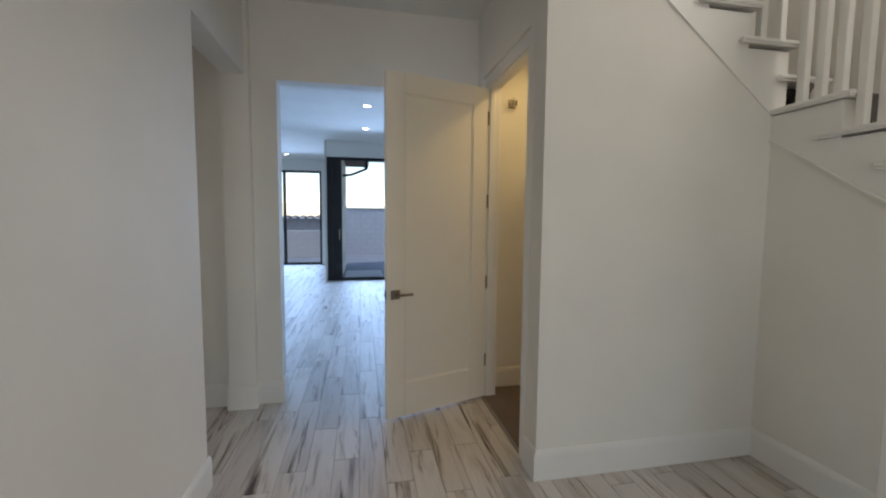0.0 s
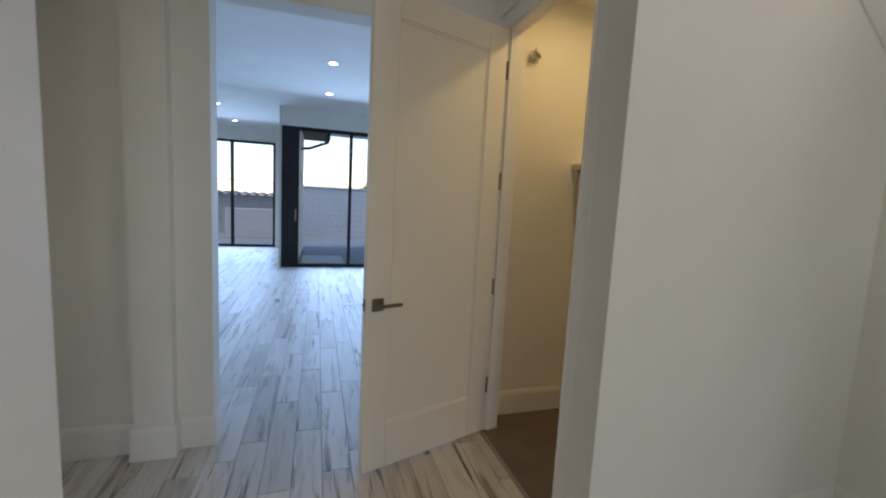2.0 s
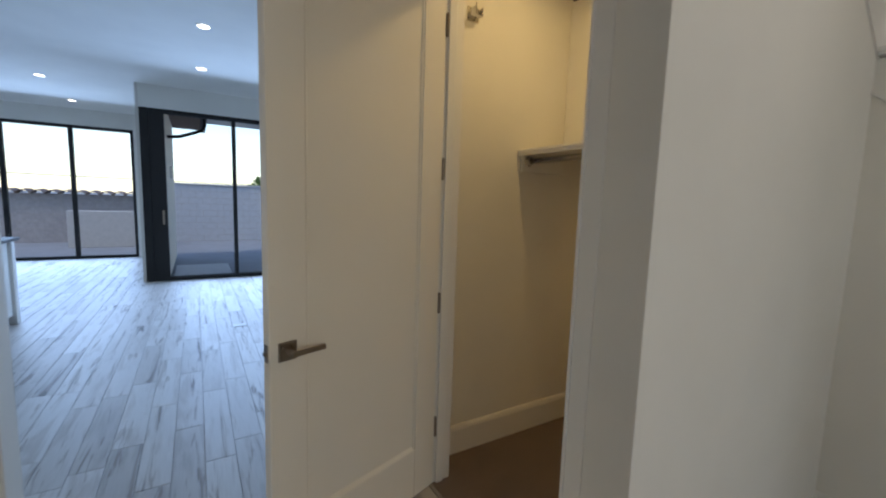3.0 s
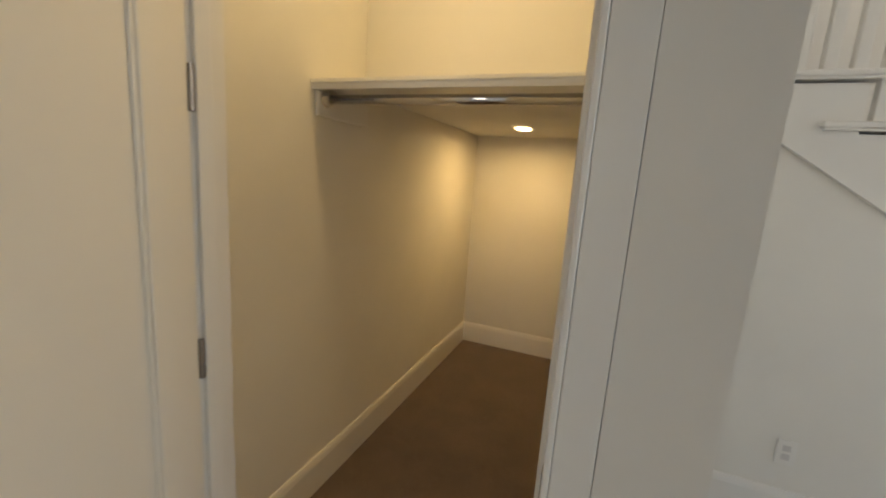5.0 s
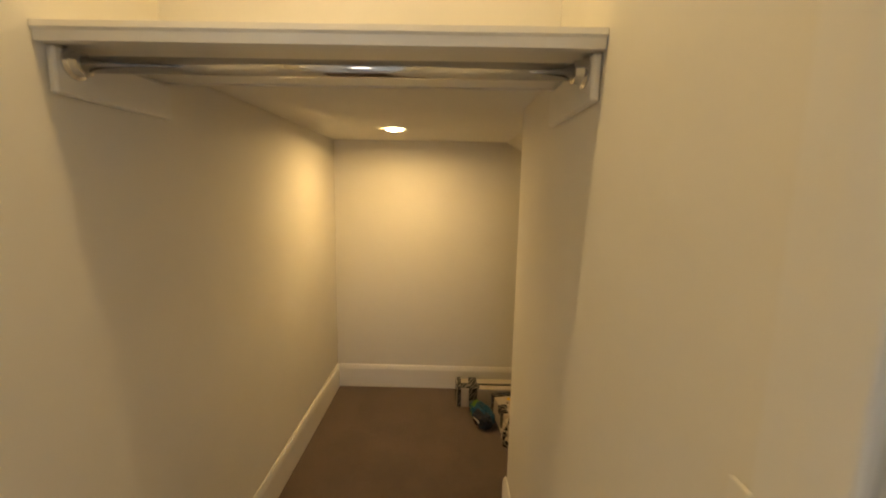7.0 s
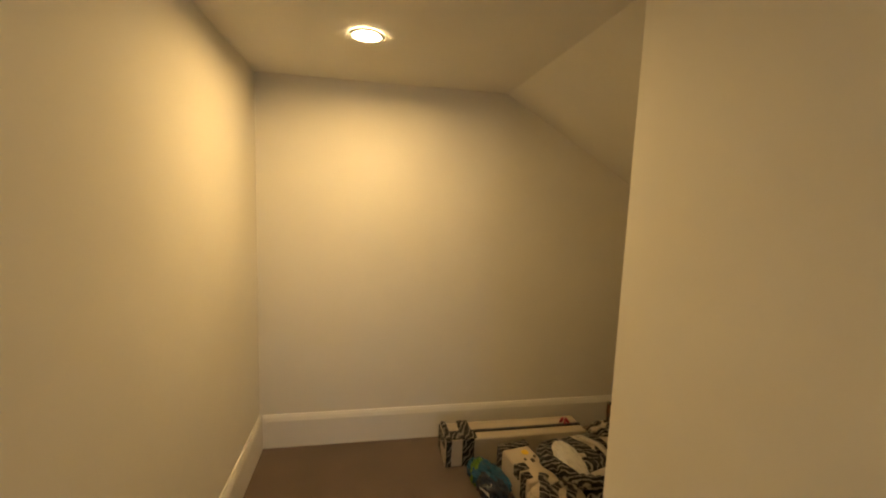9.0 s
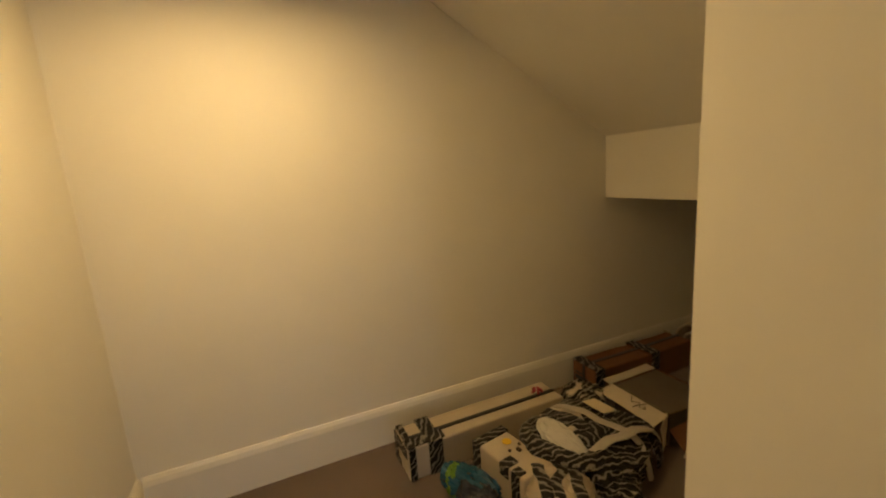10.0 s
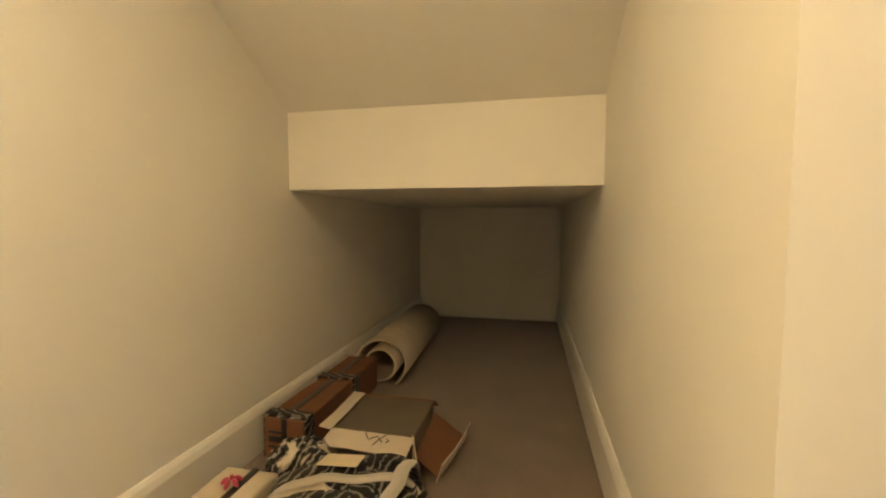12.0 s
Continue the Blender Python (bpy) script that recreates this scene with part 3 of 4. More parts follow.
# ---- the yard ----
CONC = paint("patio_concrete", (0.27, 0.28, 0.305), 0.9, 40, 0.08, 0.002, 0.12)
structure("ground", boxes((-400, 400, 9.45, 800, -0.40, -0.10), (-400, -6.2, -400, 9.45, -0.40, -0.10), (3.85, 400, -400, 9.45, -0.40, -0.10), (-6.2, 3.85, -400, -3.4, -0.40, -0.10)), CONC, "grey concrete yard", "ground")
pad = tagged(part("patio_step", boxes((-0.38, 0.55, 9.62, 11.3, -0.10, -0.02), bevel=0.01), paint("step_concrete", (0.56, 0.57, 0.60), 0.9, 40, 0.08, 0.002, 0.08)), "pale concrete step outside the sliding door", "patio step", kind="structure")
BLOCK = plain("garden_block", (0.46, 0.46, 0.485), 0.95, 50, 0.12, 0.12)
BLOCKD = plain("garden_block_brown", (0.36, 0.33, 0.33), 0.95, 50, 0.2, 0.15)
TILE = plain("clay_tile", (0.20, 0.15, 0.135), 0.85, 40, 0.4, 0.4)


def block_wall(x0, x1, y, rows, mat, z0=-0.10, bl=0.40, bh=0.205):
    verts, faces = [], []
    for r in range(rows):
        x = x0 - (bl / 2 if r % 2 else 0)
        while x < x1:
            a, b = max(x, x0) + 0.004, min(x + bl, x1) - 0.004
            if b - a > 0.03:
                d = random.uniform(-0.004, 0.004)
                k = len(verts)
                za, zb = z0 + r * bh + 0.004, z0 + (r + 1) * bh - 0.004
                verts += [(a, y + d, za), (b, y + d, za), (b, y + d, zb), (a, y + d, zb), (a, y + 0.18, za), (b, y + 0.18, za), (b, y + 0.18, zb), (a, y + 0.18, zb)]
                faces += [(k, k + 1, k + 2, k + 3), (k + 4, k + 7, k + 6, k + 5), (k, k + 4, k + 5, k + 1), (k + 3, k + 2, k + 6, k + 7), (k, k + 3, k + 7, k + 4), (k + 1, k + 5, k + 6, k + 2)]
            x += bl
    me = bpy.data.meshes.new("garden_wall")
    me.from_pydata(verts, [], faces)
    me.materials.append(mat)
    return me


gw = tagged(new("garden_wall", block_wall(-1.0, 9.0, 17.2, 9, BLOCK)), "grey-brown block garden wall round the yard", "garden wall", kind="structure")
part("mortar", boxes((-1.0, 9.0, 17.21, 17.37, -0.10, 1.74)), GROUT, gw)
part("cap", boxes((-1.0, 9.0, 17.16, 17.42, 1.745, 1.80), bevel=0.008), BLOCK, gw)
gl = tagged(new("garden_wall", block_wall(-12.0, -1.0, 17.6, 7, BLOCKD)), "brown block wall capped with curved clay tiles", "garden wall", kind="structure")
part("mortar", boxes((-12.0, -1.0, 17.61, 17.77, -0.10, 1.33)), GROUT, gl)
arc = [(0.16 * math.cos(math.pi * k / 10), 0.12 * math.sin(math.pi * k / 10)) for k in range(11)]
inner = [(0.14 * math.cos(math.pi * k / 10), 0.10 * math.sin(math.pi * k / 10)) for k in range(10, -1, -1)]
tile_me = mesh_of("cap_tile", prism(arc + inner, "y", -0.28, 0.28), TILE)
for i in range(36):
    t = new("cap_tile", tile_me)
    t.parent = gl
    t.matrix_local = pose(-11.8 + i * 0.305, 17.69, 1.335, 4)
planter = tagged(part("planter_wall", boxes((-2.97, -0.9, 15.9, 16.2, -0.10, 0.90), bevel=0.012), plain("planter_stucco", (0.48, 0.46, 0.45), 0.95, 40, 0.1, 0.15)), "low pale stucco planter wall in the yard", "planter wall", kind="structure")

# roof edge of the return wall
roof = thing("roof_eave", pose(-0.42, 0, 0), "dark tiled roof edge with gutter over the stucco wall", "roof", kind="structure")
part("soffit", boxes((0.0, 0.55, 10.1, 13.2, 2.98, 3.05)), plain("eave_wood", (0.16, 0.11, 0.08), 0.8), roof)
part("gutter", prism([(0.55, 2.93), (0.66, 2.93), (0.67, 3.05), (0.655, 3.05), (0.645, 2.945), (0.565, 2.945), (0.56, 3.05), (0.55, 3.05)], "y", 10.1, 13.2), BLACKF, roof)
for i in range(10):
    tt = new("roof_tile", tile_me)
    tt.parent = roof
    tt.matrix_local = pose(0.38, 10.25 + i * 0.31, 3.06, 0, 16, 90)
pipe = bpy.data.curves.new("downspout", "CURVE")
pipe.dimensions, pipe.bevel_depth, pipe.bevel_resolution = "3D", 0.03, 2
sp = pipe.splines.new("POLY")
pts = [(0.60, 10.35, 2.95), (0.60, 10.35, 2.70), (0.57, 10.35, 2.61), (0.20, 10.35, 2.46), (0.01, 10.35, 2.44)]
sp.points.add(len(pts) - 1)
for p, c in zip(sp.points, pts):
    p.co = (*c, 1)
pipe.materials.append(BLACKF)
dp = new("downspout", pipe)
dp.parent = roof
sconce = thing("outdoor_box", pose(-0.42, 11.2, 1.85), "small white box on the outside wall", "electrical box")
part("cover", boxes((0, 0.05, -0.09, 0.09, -0.12, 0.12), bevel=0.006), TRIM, sconce)

cable = bpy.data.curves.new("overhead_cable", "CURVE")
cable.dimensions, cable.bevel_depth = "3D", 0.02
sp = cable.splines.new("POLY")
sp.points.add(20)
for i, p in enumerate(sp.points):
    x = -30 + i * 3
    p.co = (x, 30, 2.3 - 0.02 * (i - 3) + 0.012 * (i - 10) ** 2 * 0.2, 1)
cable.materials.append(BLACKF)
tagged(new("overhead_cable", cable), "dark overhead cable beyond the garden wall", "cable")

# ---- parcels under the stairs ----


def zebra_stripes(n, l, size):
    """Bent dark and pale animal stripes."""
    w = n.new("ShaderNodeTexWave")
    w.wave_type, w.bands_direction = "BANDS", "DIAGONAL"
    w.inputs["Scale"].default_value, w.inputs["Distortion"].default_value = size, 9.0
    w.inputs["Detail"].default_value, w.inputs["Detail Scale"].default_value = 2.5, 1.2
    l.new(coords(n, l, (1.0, -0.55, 0.9)), w.inputs["Vector"])
    return ramp(n, l, w.outputs["Fac"], [(0.0, (0.009, 0.009, 0.010)), (0.72, (0.012, 0.012, 0.013)), (0.82, (0.10, 0.094, 0.085)), (0.97, (0.25, 0.232, 0.205))])


def tape_material():
    m, n, l, b = nodes_of("zebra_tape", (0.5, 0.5, 0.5), 0.42)
    b.inputs["Specular IOR Level"].default_value = 0.2
    v = coords(n, l)
    col = zebra_stripes(n, l, 21.0)
    l.new(col, b.inputs["Base Color"])
    bump(n, l, b, noise_of(n, l, v, 45, 4), 0.6, 0.004)
    return m


def wrapped_material():
    m, n, l, b = nodes_of("taped_paper", (0.6, 0.6, 0.55), 0.45)
    b.inputs["Specular IOR Level"].default_value = 0.2
    v = coords(n, l)
    zebra = zebra_stripes(n, l, 18.0)
    mask = ramp(n, l, noise_of(n, l, v, 6.5, 2, 0.5, 0.6), [(0.515, (0, 0, 0)), (0.53, (1, 1, 1))])
    l.new(mix(n, l, mask, zebra, (0.50, 0.44, 0.35)), b.inputs["Base Color"])
    bump(n, l, b, noise_of(n, l, v, 30, 5), 0.7, 0.006)
    return m


ZEBRA = tape_material()
WRAPPED = wrapped_material()
WHITEBOARD = plain("white_cardboard", (0.52, 0.45, 0.35), 0.7, 40, 0.12, 0.2)
BROWNBOARD = plain("brown_cardboard", (0.18, 0.078, 0.036), 0.75, 40, 0.2, 0.25)
GREYBOARD = plain("grey_cardboard", (0.115, 0.092, 0.068), 0.8, 40, 0.15, 0.25)
BLACKTAPE = plain("black_tape", (0.012, 0.012, 0.013), 0.3, 60, 0.3, 0.1)
BLUE = plain("blue_film", (0.014, 0.085, 0.155), 0.22, 30, 0.4, 0.4)
GREEN = plain("green_film", (0.14, 0.27, 0.04), 0.25, 30, 0.3, 0.3)
DARKFILM = plain("dark_film", (0.02, 0.03, 0.05), 0.2, 30, 0.3, 0.3)
SILVER = plain("clear_bag", (0.62, 0.60, 0.56), 0.22, 25, 0.2, 0.8)
RED = plain("red_ribbon", (0.42, 0.05, 0.10), 0.4)
YELLOW = plain("yellow_sticker", (0.75, 0.50, 0.03), 0.5)
INK = plain("ink", (0.06, 0.04, 0.035), 0.6)


def worn_box(w, d, h, bevel=0.006, dent=0.004, cuts=3):
    """A carton with soft corners and faces that are not quite flat, standing on z = 0."""
    bm = boxes((-w / 2, w / 2, -d / 2, d / 2, 0, h), bevel=bevel, segments=2)
    bmesh.ops.subdivide_edges(bm, edges=[e for e in bm.edges if e.calc_length() > 0.05], cuts=cuts, use_grid_fill=True)
    for v in bm.verts:
        if v.co.z > 0.01:
            k = noise.noise_vector(v.co * 9 + Vector((w * 31, d * 17, h * 53)))
            v.co += Vector(k) * dent
    return bm


def strap(w, d, h, x0, x1, t=0.0025):
    """A band of tape round the long side of a box, over its top and two sides."""
    return boxes((x0, x1, -d / 2 - t - 0.004, -d / 2 + 0.002, 0.003, h + t + 0.003), (x0, x1, d / 2 - 0.002, d / 2 + t + 0.004, 0.003, h + t + 0.003), (x0, x1, -d / 2 - t - 0.004, d / 2 + t + 0.004, h - 0.001, h + t + 0.004), bevel=0.001)


G0 = 0.0105
# long white carton beside the baseboard
long_box = thing("cardboard_box", pose(3.418, 2.010, G0, 0, 0, 90), "long white cardboard box taped with zebra pattern", "box")
part("carton", worn_box(0.70, 0.150, 0.130), WHITEBOARD, long_box)
part("centre_tape", boxes((-0.345, 0.345, 0.008, 0.024, 0.131, 0.1365)), BLACKTAPE, long_box, "black tape along the seam")
for a, b in ((0.215, 0.270), (0.322, 0.347)):
    part("zebra_tape", strap(0.70, 0.150, 0.130, a, b), ZEBRA, long_box, "zebra patterned tape")
part("end_tape", boxes((0.353, 0.357, -0.07, -0.04, 0.03, 0.130), (0.353, 0.357, -0.04, 0.07, 0.09, 0.130), (0.353, 0.357, -0.07, -0.015, 0.015, 0.035)), ZEBRA, long_box, "zebra patterned tape")
part("top_tape", boxes((0.20, 0.352, 0.026, 0.072, 0.1315, 0.1370)), ZEBRA, long_box, "zebra patterned tape")
ribbon = bmesh.new()
for i in range(5):
    a = i * 1.25
    bmesh.ops.create_icosphere(ribbon, subdivisions=2, radius=0.010, matrix=pose(-0.27 + 0.016 * math.cos(a), 0.0 + 0.016 * math.sin(a), 0.147, 0, 40, math.degrees(a)) @ Matrix.Diagonal((1.3, 0.6, 0.7, 1)))
bow = tagged(part("ribbon_bow", ribbon, RED, m=pose(3.418, 2.010, G0, 0, 0, 90), smooth=True), "small crushed red ribbon bow on the box", "ribbon")

# small white carton with zebra tape
small_box = thing("cardboard_box", pose(3.148, 2.050, G0, 0, 0, 10), "small white cardboard box with a yellow sticker", "box")
part("carton", worn_box(0.250, 0.130, 0.140, 0.008), WHITEBOARD, small_box)
part("zebra_tape", boxes((0.092, 0.129, -0.0705, 0.0705, 0.003, 0.1455), bevel=0.001), ZEBRA, small_box, "zebra patterned tape")
part("corner_tape", boxes((-0.055, -0.015, 0.020, 0.0705, 0.10, 0.1455), (-0.105, -0.070, 0.035, 0.0705, 0.04, 0.1455), bevel=0.001), ZEBRA, small_box, "zebra patterned tape")
part("sticker", lathe([(0.017, 0), (0.017, 0.0012)], 20), YELLOW, small_box, "yellow round sticker", pose(0.045, -0.020, 0.1435))
part("print_mark", boxes((-0.02, -0.002, -0.03, -0.018, 0.140, 0.1454), (0.004, 0.014, -0.05, -0.042, 0.140, 0.1454), (0.0, 0.008, 0.0, 0.008, 0.140, 0.1454)), INK, small_box)


def crumple(sx, sy, sz, seed, amount=0.25, power=3.0, sub=4):
    """A crumpled, soft-cornered lump with a flat base."""
    bm = bmesh.new()
    bmesh.ops.create_icosphere(bm, subdivisions=sub, radius=1.0)
    for v in bm.verts:
        c = v.co.normalized()
        k = (abs(c.x) ** power + abs(c.y) ** power + abs(c.z) ** power) ** (-1 / power)
        p = c * k
        ridge = abs(noise.noise(c * 2.6 + Vector((seed, 0, 0)))) + 0.5 * abs(noise.noise(c * 6 + Vector((0, seed, 0))))
        p *= 1 - amount * ridge
        v.co = Vector((p.x * sx, p.y * sy, max(p.z * sz + sz * 0.86, 0.0)))
    return bm


# wrapped parcel
parcel = thing("wrapped_parcel", pose(3.115, 1.750, G0, 0, 0, 20), "crumpled parcel wrapped in white paper and zebra tape", "parcel")
part("wrapping", crumple(0.220, 0.205, 0.088, 3.1, 0.24), WRAPPED, parcel)


def band(rx, rz, width, thick, seed):
    """A crumpled band of tape over a parcel."""
    bm = bmesh.new()
    ring = []
    for i in range(33):
        a = math.pi * i / 32
        r = 1 + 0.03 * noise.noise(Vector((a * 3, seed, 0)))
        s = (abs(math.cos(a)) ** 3 + abs(math.sin(a)) ** 3) ** (-1 / 3)
        x, z = rx * r * s * math.cos(a), 0.015 + rz * r * s * math.sin(a)
        off = 0.02 * noise.noise(Vector((a * 2, 0, seed)))
        ring.append([bm.verts.new((x * k, off + w, z * k)) for w, k in ((-width / 2, 0.985), (-width / 6, 1.0), (width / 6, 1.004), (width / 2, 0.985), (width / 2, 0.96), (-width / 2, 0.96))])
    for a, b in zip(ring, ring[1:]):
        for i in range(6):
            bm.faces.new((a[i], a[(i + 1) % 6], b[(i + 1) % 6], b[i]))
    bm.faces.new(ring[0])
    bm.faces.new(ring[-1])
    bmesh.ops.recalc_face_normals(bm, faces=bm.faces)
    return bm


CREAMFILM = plain("cream_film", (0.45, 0.41, 0.35), 0.35, 30, 0.15, 0.5)
for i, (y, a, w) in enumerate(((-0.125, 8, 0.07), (0.02, -10, 0.06))):
    part("zebra_band", band(0.212, 0.147, w, 0.004, i * 3.3), ZEBRA, parcel, "zebra patterned tape band", pose(0, y, 0, 0, 0, a))
part("zebra_band", band(0.198, 0.150, 0.06, 0.004, 11.0), ZEBRA, parcel, "zebra patterned tape band", pose(-0.05, 0, 0, 0, 0, 80))
part("film_band", band(0.214, 0.158, 0.030, 0.004, 15.0), CREAMFILM, parcel, "crumpled cream film strip", pose(0, -0.055, 0, 0, 0, -2))
part("film_band", band(0.200, 0.160, 0.036, 0.004, 18.0), CREAMFILM, parcel, "crumpled cream film strip", pose(-0.125, 0, 0, 0, 0, 72))


def crumpled_ring(big, small, seed):
    """A twisted loop of tape, thicker in places."""
    bm = bmesh.new()
    rings = []
    for i in range(40):
        a = 2 * math.pi * i / 40
        ring = []
        for k in range(10):
            b = 2 * math.pi * k / 10
            r = small * (1 + 0.45 * noise.noise(Vector((math.cos(a) * 2.2, math.sin(a) * 2.2 + seed, b * 0.8))))
            d = big * (1 + 0.10 * noise.noise(Vector((math.cos(a) * 1.4, math.sin(a) * 1.4, seed)))) + r * math.cos(b)
            ring.append(bm.verts.new((d * math.cos(a) * 1.12, d * math.sin(a) * 0.86, r * math.sin(b) * 0.9)))
        rings.append(ring)
    for i in range(40):
        p, q = rings[i], rings[(i + 1) % 40]
        for k in range(10):
            bm.faces.new((p[k], p[(k + 1) % 10], q[(k + 1) % 10], q[k]))
    bmesh.ops.recalc_face_normals(bm, faces=bm.faces)
    return bm


part("tape_loop", crumpled_ring(0.108, 0.036, 4.4), ZEBRA, parcel, "twisted loop of zebra tape", pose(0.02, 0.115, 0.138, 8, -4, 10))
bundle = thing("wrapped_parcel", pose(2.967, 1.997, G0, 0, 0, -35), "small cream paper bundle bound with zebra tape", "parcel")
part("wrapping", crumple(0.125, 0.115, 0.082, 15.5, 0.22, 2.6), plain("cream_paper", (0.50, 0.43, 0.34), 0.6, 30, 0.2, 0.6), bundle)
for i, (y, a, w) in enumerate(((-0.055, 6, 0.036), (0.0, -5, 0.034), (0.055, 8, 0.038))):
    part("zebra_band", band(0.112, 0.138, w, 0.004, 20 + i * 2.1), ZEBRA, bundle, "zebra patterned tape band", pose(0, y, 0, 0, 0, a))
part("address_label", boxes((-0.055, 0.055, -0.035, 0.035, 0, 0.002), bevel=0.0006), plain("cream_label", (0.66, 0.57, 0.40), 0.6), parcel, "plain cream paper label", pose(0.012, -0.130, 0.168, 8, 3, -18))
pouch = tagged(part("plastic_bag", crumple(0.118, 0.058, 0.036, 7.7, 0.20, 2.2, 4), SILVER, m=pose(3.090, 1.890, 0.146, 8, -6, 2)), "crumpled clear plastic bag lying on the parcel", "bag")
wad = tagged(part("tape_wad", crumple(0.10, 0.09, 0.085, 12.9, 0.34, 2.5, 4), WRAPPED, m=pose(3.350, 1.545, G0, 0, 0, 40)), "crumpled wad of zebra tape and paper", "tape")
wad2 = tagged(part("tape_wad", crumple(0.10, 0.07, 0.06, 21.4, 0.35, 2.5, 4), ZEBRA, m=pose(2.915, 1.800, G0, 0, 0, -20)), "crumpled wad of black zebra tape", "tape")

# blue packet
packet = thing("plastic_packet", pose(3.175, 2.207, G0, 0, 0, 30), "crumpled blue and green plastic packet", "packet")
part("film", crumple(0.125, 0.055, 0.066, 5.2, 0.42, 2.4, 4), BLUE, packet)
part("dark_window", crumple(0.080, 0.052, 0.058, 9.2, 0.35, 2.4, 4), DARKFILM, packet, "dark printed film", pose(-0.050, 0.026, 0))
part("green_print", crumple(0.030, 0.036, 0.066, 2.2, 0.3, 2.4, 4), GREEN, packet, "green printed film", pose(0.050, 0.012, 0.002))
part("lettering_bar", boxes((-0.025, 0.025, -0.001, 0.001, -0.004, 0.004), (-0.025, 0.012, -0.001, 0.001, -0.016, -0.010)), plain("white_print", (0.7, 0.7, 0.68), 0.4), packet, m=pose(-0.050, 0.076, 0.060, -20))

# two brown cartons end to end
for y, ln, sd in ((1.245, 0.345, 0), (0.912, 0.305, 1)):
    bx = thing("cardboard_box", pose(3.480, y, G0, 0, 0, 90 + (1.5 if sd else -1)), "narrow brown cardboard box sealed with black tape", "box", group="brown boxes by the wall")
    part("carton", worn_box(ln, 0.150, 0.146), BROWNBOARD, bx)
    part("seam_tape", boxes((-ln / 2, ln / 2, -0.010, 0.008, 0.147, 0.1515)), BLACKTAPE, bx, "black seam tape")
    part("zebra_tape", strap(ln, 0.150, 0.146, ln / 2 - 0.055, ln / 2 - 0.004), ZEBRA, bx, "zebra patterned tape")
    if not sd:
        part("end_print", boxes((ln / 2 + 0.003, ln / 2 + 0.0055, -0.055, 0.03, 0.045, 0.053), (ln / 2 + 0.003, ln / 2 + 0.0055, -0.055, 0.03, 0.065, 0.085), (ln / 2 + 0.003, ln / 2 + 0.0055, -0.055, 0.0, 0.095, 0.103)), BLACKTAPE, bx, "black printed bars")
        part("end_tape", boxes((ln / 2 + 0.003, ln / 2 + 0.0055, -0.006, 0.012, 0.02, 0.148)), BLACKTAPE, bx, "black tape")
    else:
        part("paper_label", boxes((-ln / 2 - 0.006, -ln / 2 - 0.002, -0.085, -0.045, 0.06, 0.15)), WHITEBOARD, bx, "white paper tab")

# opened carton with white flaps
carton = thing("open_carton", pose(3.165, 1.290, G0, 0, 0, 0), "opened grey-brown carton with white flaps folded out", "box")
part("carton", worn_box(0.268, 0.250, 0.138, 0.005, 0.003), GREYBOARD, carton)


def flap(pts, t=0.004):
    """A thin board from four corners, with thickness and a slight bow."""
    bm = bmesh.new()
    p = [Vector(q) for q in pts]
    n = (p[1] - p[0]).cross(p[3] - p[0]).normalized()
    grid = []
    for i in range(7):
        row = []
        for j in range(4):
            u, w = i / 6, j / 3
            q = p[0].lerp(p[1], u).lerp(p[3].lerp(p[2], u), w)
            q += n * (0.006 * math.sin(u * 3.1) * w + 0.003 * noise.noise(q * 14))
            row.append((bm.verts.new(q), bm.verts.new(q - n * t)))
        grid.append(row)
    for i in range(6):
        for j in range(3):
            a, b, c, d = grid[i][j], grid[i + 1][j], grid[i + 1][j + 1], grid[i][j + 1]
            bm.faces.new((a[0], b[0], c[0], d[0]))
            bm.faces.new((a[1], d[1], c[1], b[1]))
    for line in ([g[0] for g in grid], [g[-1] for g in grid], grid[0], grid[-1]):
        for a, b in zip(line, line[1:]):
            bm.faces.new((a[0], b[0], b[1], a[1]))
    bmesh.ops.recalc_face_normals(bm, faces=bm.faces)
    return bm


part("front_flap", flap([(-0.135, 0.135, 0.136), (0.14, 0.135, 0.140), (0.15, 0.205, 0.120), (-0.125, 0.205, 0.108)]), WHITEBOARD, carton, "white flap with a pen scribble")
scr = bpy.data.curves.new("pen_scribble", "CURVE")
scr.dimensions, scr.bevel_depth = "3D", 0.0016
for stroke in ([(-0.02, 0.150, 0.145), (0.00, 0.175, 0.138), (0.025, 0.160, 0.142), (0.045, 0.180, 0.136)], [(0.05, 0.150, 0.145), (0.03, 0.172, 0.138), (0.02, 0.192, 0.131)], [(0.055, 0.165, 0.140), (0.065, 0.172, 0.138), (0.055, 0.178, 0.136)]):
    sp = scr.splines.new("POLY")
    sp.points.add(len(stroke) - 1)
    for p, c in zip(sp.points, stroke):
        p.co = (-c[0], c[1], c[2], 1)
scr.materials.append(INK)
so = new("pen_scribble", scr)
so.parent = carton
part("side_flap", flap([(0.136, -0.13, 0.140), (0.136, 0.15, 0.140), (0.178, 0.15, 0.147), (0.178, -0.12, 0.148)]), WHITEBOARD, carton, "white flap")
part("corner_flap", flap([(-0.132, 0.14, 0.017), (-0.132, 0.14, 0.148), (-0.160, 0.205, 0.120), (-0.165, 0.20, 0.017)]), WHITEBOARD, carton, "white flap")
part("brown_flap", flap([(-0.133, 0.13, 0.074), (-0.133, -0.14, 0.087), (-0.245, -0.14, 0.009), (-0.205, 0.12, 0.007)]), BROWNBOARD, carton, "brown inner flap")
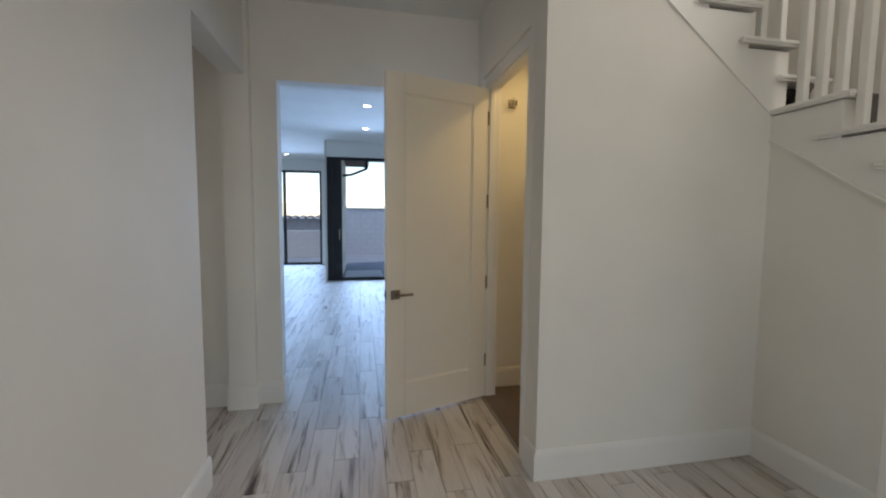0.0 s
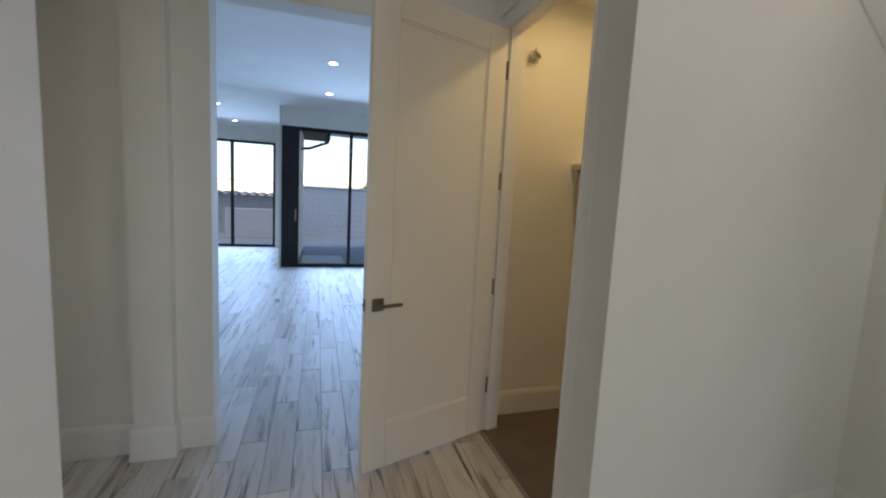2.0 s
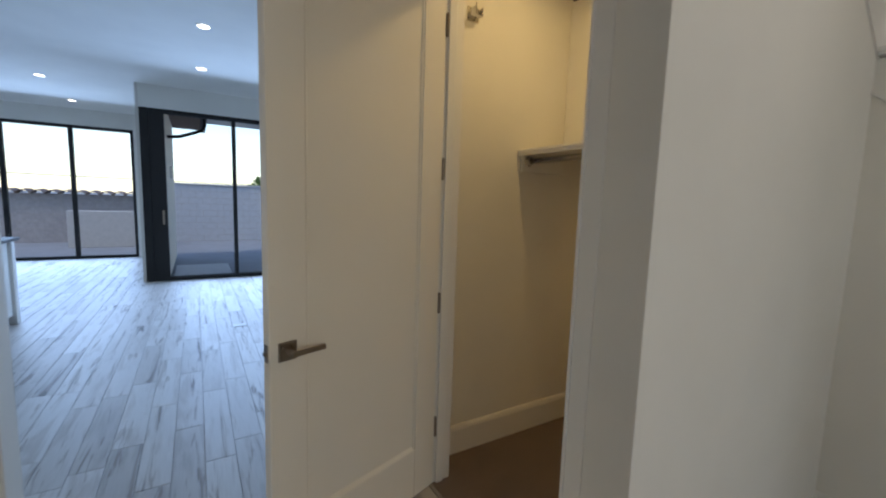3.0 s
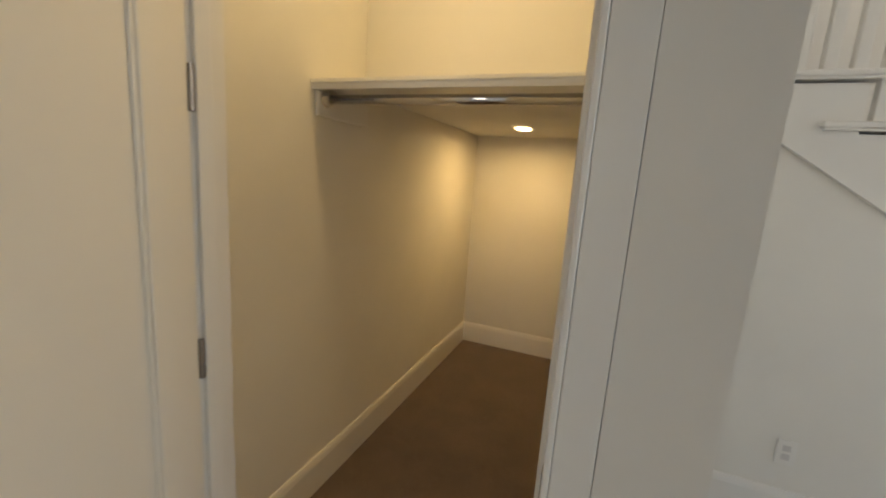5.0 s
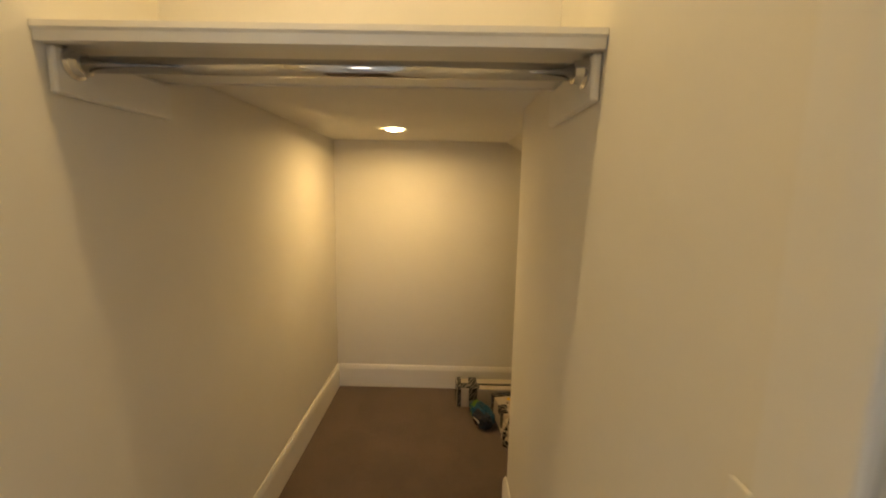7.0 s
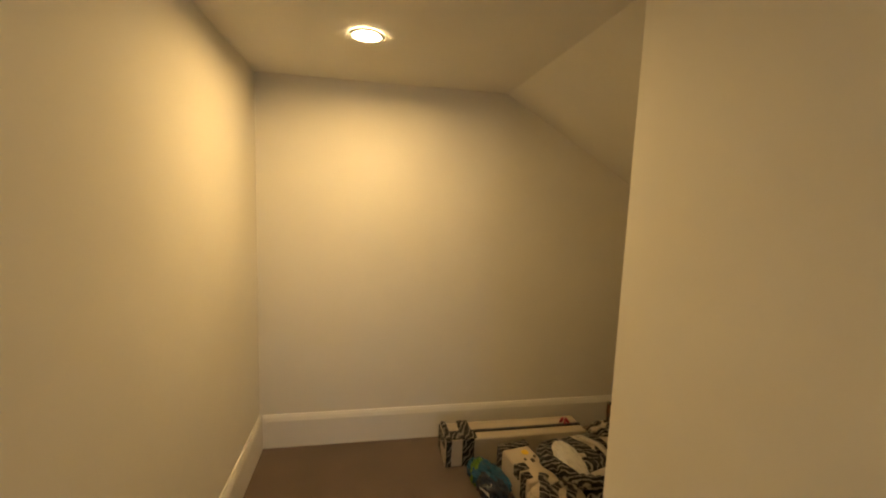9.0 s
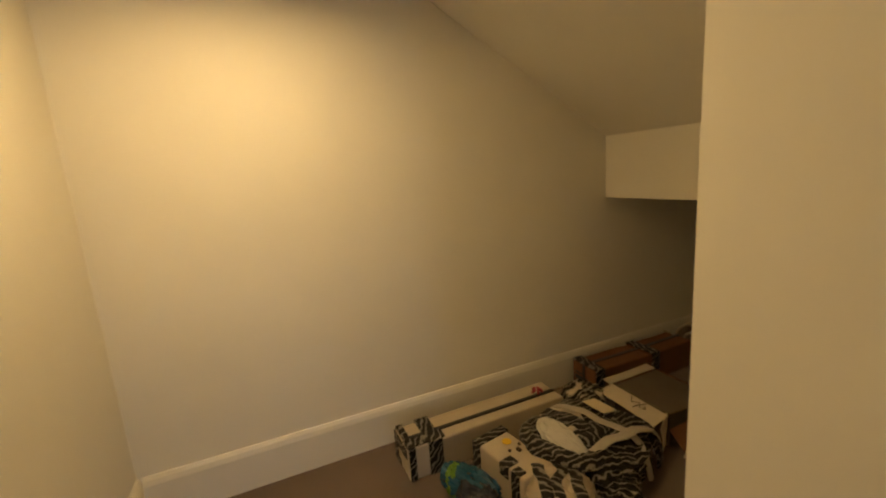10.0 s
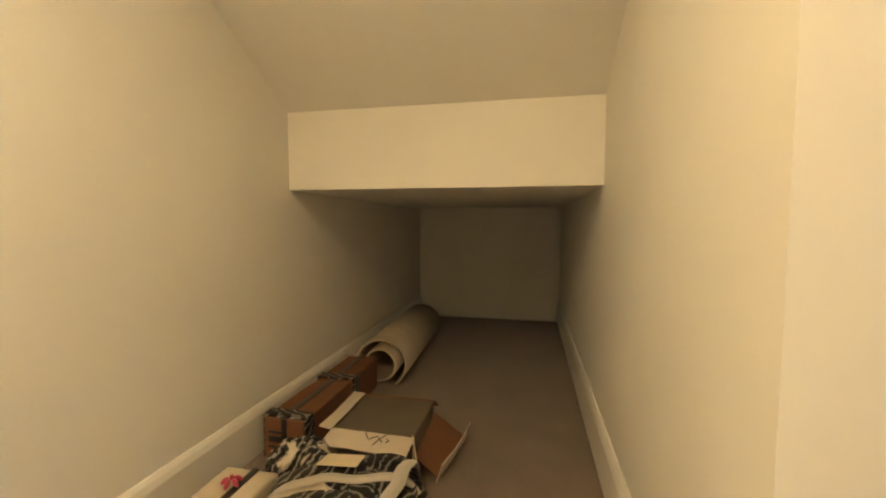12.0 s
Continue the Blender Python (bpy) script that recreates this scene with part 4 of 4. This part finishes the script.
part("outer_flap", flap([(-0.205, 0.14, 0.004), (-0.255, -0.14, 0.004), (-0.272, -0.135, 0.068), (-0.225, 0.145, 0.065)]), WHITEBOARD, carton, "white flap standing on the carpet")
part("back_flap", flap([(-0.137, -0.132, 0.136), (0.137, -0.132, 0.136), (0.137, -0.19, 0.087), (-0.137, -0.20, 0.087)]), BROWNBOARD, carton, "brown flap")

# roll of carpet padding


def spiral_roll(length, r0, turns, gap, t):
    bm = bmesh.new()
    n = int(turns * 28)
    rows = []
    for i in range(n + 1):
        a = i / 28 * 2 * math.pi
        r = r0 - gap * a / (2 * math.pi)
        w = 0.012 * math.sin(a * 0.7)
        ca, sa = math.cos(math.pi + 0.95 - a), math.sin(math.pi + 0.95 - a)
        rows.append([bm.verts.new((q * ca * 1.05, y, q * sa * 0.92)) for q, y in ((r, -length / 2 + w), (r, length / 2 - w), (r - t, length / 2 - w), (r - t, -length / 2 + w))])
    for a, b in zip(rows, rows[1:]):
        for i in range(4):
            f = bm.faces.new((a[i], a[(i + 1) % 4], b[(i + 1) % 4], b[i]))
            f.material_index = 1 if i in (2,) else 0
    bm.faces.new(rows[0])
    bm.faces.new(rows[-1])
    bmesh.ops.recalc_face_normals(bm, faces=bm.faces)
    low_z = min(v.co.z for v in bm.verts)
    for v in bm.verts:
        v.co.z -= low_z
    return bm


PADDING = plain("carpet_backing", (0.40, 0.34, 0.26), 0.9, 120, 0.12, 0.6)
PILE = plain("carpet_roll_pile", (0.24, 0.19, 0.15), 0.95, 200, 0.3, 0.9)
roll_me = mesh_of("carpet_roll", spiral_roll(0.92, 0.143, 1.75, 0.046, 0.012), [PADDING, PILE], True)
tagged(new("carpet_roll", roll_me), "loosely rolled carpet remnant with pale backing", "carpet roll").matrix_world = pose(3.430, 0.265, G0, 0, 0, 2)

# ---- tree beyond the garden wall ----


def tree(x, y, h, seed):
    rnd = random.Random(seed)
    t = thing("tree", pose(x, y, -0.1), "sunlit green tree beyond the garden wall", "tree")
    part("trunk", lathe([(0.13, 0), (0.10, h * 0.3), (0.07, h * 0.6), (0.03, h * 0.9)], 10), plain("bark", (0.12, 0.09, 0.06), 0.9), t)
    verts, faces = [], []
    for i in range(2600):
        while True:
            p = Vector((rnd.uniform(-1, 1), rnd.uniform(-1, 1), rnd.uniform(-1, 1)))
            if p.length < 1 and noise.noise(p * 2.3 + Vector((seed, 0, 0))) > -0.12:
                break
        c = Vector((p.x * h * 0.36, p.y * h * 0.36, h * 0.68 + p.z * h * 0.34))
        u = Vector((rnd.gauss(0, 1), rnd.gauss(0, 1), rnd.gauss(0, 1))).normalized()
        w = u.orthogonal().normalized()
        k = len(verts)
        s = rnd.uniform(0.05, 0.09)
        verts += [c - u * s, c + w * s * 0.45, c + u * s, c - w * s * 0.45]
        faces.append((k, k + 1, k + 2, k + 3))
    me = bpy.data.meshes.new("crown")
    me.from_pydata(verts, [], faces)
    me.materials.append(plain("leaves", (0.10, 0.16, 0.03), 0.6))
    cr = new("crown", me)
    cr.parent = t


tree(2.75, 21.5, 2.45, 4)

# ---- floor planks ----
PW, PL = 0.15, 0.92


def plank_geometry(w, ln):
    a, b, c = 0.0016, 0.003, 0.0012
    z0, z1, z2 = -0.0038, -c, 0.0
    x0, x1, y0, y1 = a, w - a, a, ln - a
    v = [(x0, y0, z0), (x1, y0, z0), (x1, y1, z0), (x0, y1, z0), (x0, y0, z1), (x1, y0, z1), (x1, y1, z1), (x0, y1, z1), (x0 + b - a, y0 + b - a, z2), (x1 - b + a, y0 + b - a, z2), (x1 - b + a, y1 - b + a, z2), (x0 + b - a, y1 - b + a, z2)]
    f = [(8, 9, 10, 11)]
    for i in range(4):
        j = (i + 1) % 4
        f += [(i, j, 4 + j, 4 + i), (4 + i, 4 + j, 8 + j, 8 + i)]
    return v, f


def plank_mesh(w, ln):
    me = bpy.data.meshes.new("plank")
    me.from_pydata(*plank_geometry(w, ln)[:1], [], plank_geometry(w, ln)[1])
    me.materials.append(PLANK)
    return me


whole = plank_mesh(PW, PL)
far_v, far_f = [], []
zones = [(-0.60, 0.90, -3.2, 9.45), (-1.05, -0.60, -3.2, 3.30), (0.90, 0.966, -3.2, 3.30), (0.966, 2.40, -3.2, 1.99), (-5.6, -1.05, 1.0, 3.30), (-6.0, -0.60, 3.40, 12.74), (0.90, 3.2, 3.40, 9.45)]
rnd = random.Random(7)
shifts = {}
count = 0
for zx0, zx1, zy0, zy1 in zones:
    c0 = math.floor(zx0 / PW + 1e-6)
    for c in range(c0, math.ceil(zx1 / PW - 1e-6)):
        if c not in shifts:
            shifts[c] = rnd.random() * PL
        x0, x1 = max(c * PW, zx0), min((c + 1) * PW, zx1)
        y = -4.0 - shifts[c]
        while y < zy1:
            y0, y1 = max(y, zy0), min(y + PL, zy1)
            y += PL
            if y1 - y0 < 0.02 or x1 - x0 < 0.02:
                continue
            near = -1.3 < (x0 + x1) / 2 < 2.4 and 0.3 < (y0 + y1) / 2 < 7.0
            if near and count < 300:
                full = abs(x1 - x0 - PW) < 1e-4 and abs(y1 - y0 - PL) < 1e-4
                ob = new("plank", whole if full else plank_mesh(x1 - x0, y1 - y0))
                ob.parent = floor
                ob.location = (x0, y0, 0)
                count += 1
            else:
                v, f = plank_geometry(x1 - x0, y1 - y0)
                k = len(far_v)
                far_v += [(a + x0, b + y0, h) for a, b, h in v]
                far_f += [tuple(i + k for i in q) for q in f]
rest = bpy.data.meshes.new("planks")
rest.from_pydata(far_v, [], far_f)
rest.materials.append(PLANK)
ro = new("planks", rest)
ro.parent = floor
ro["kind"] = "stuff"
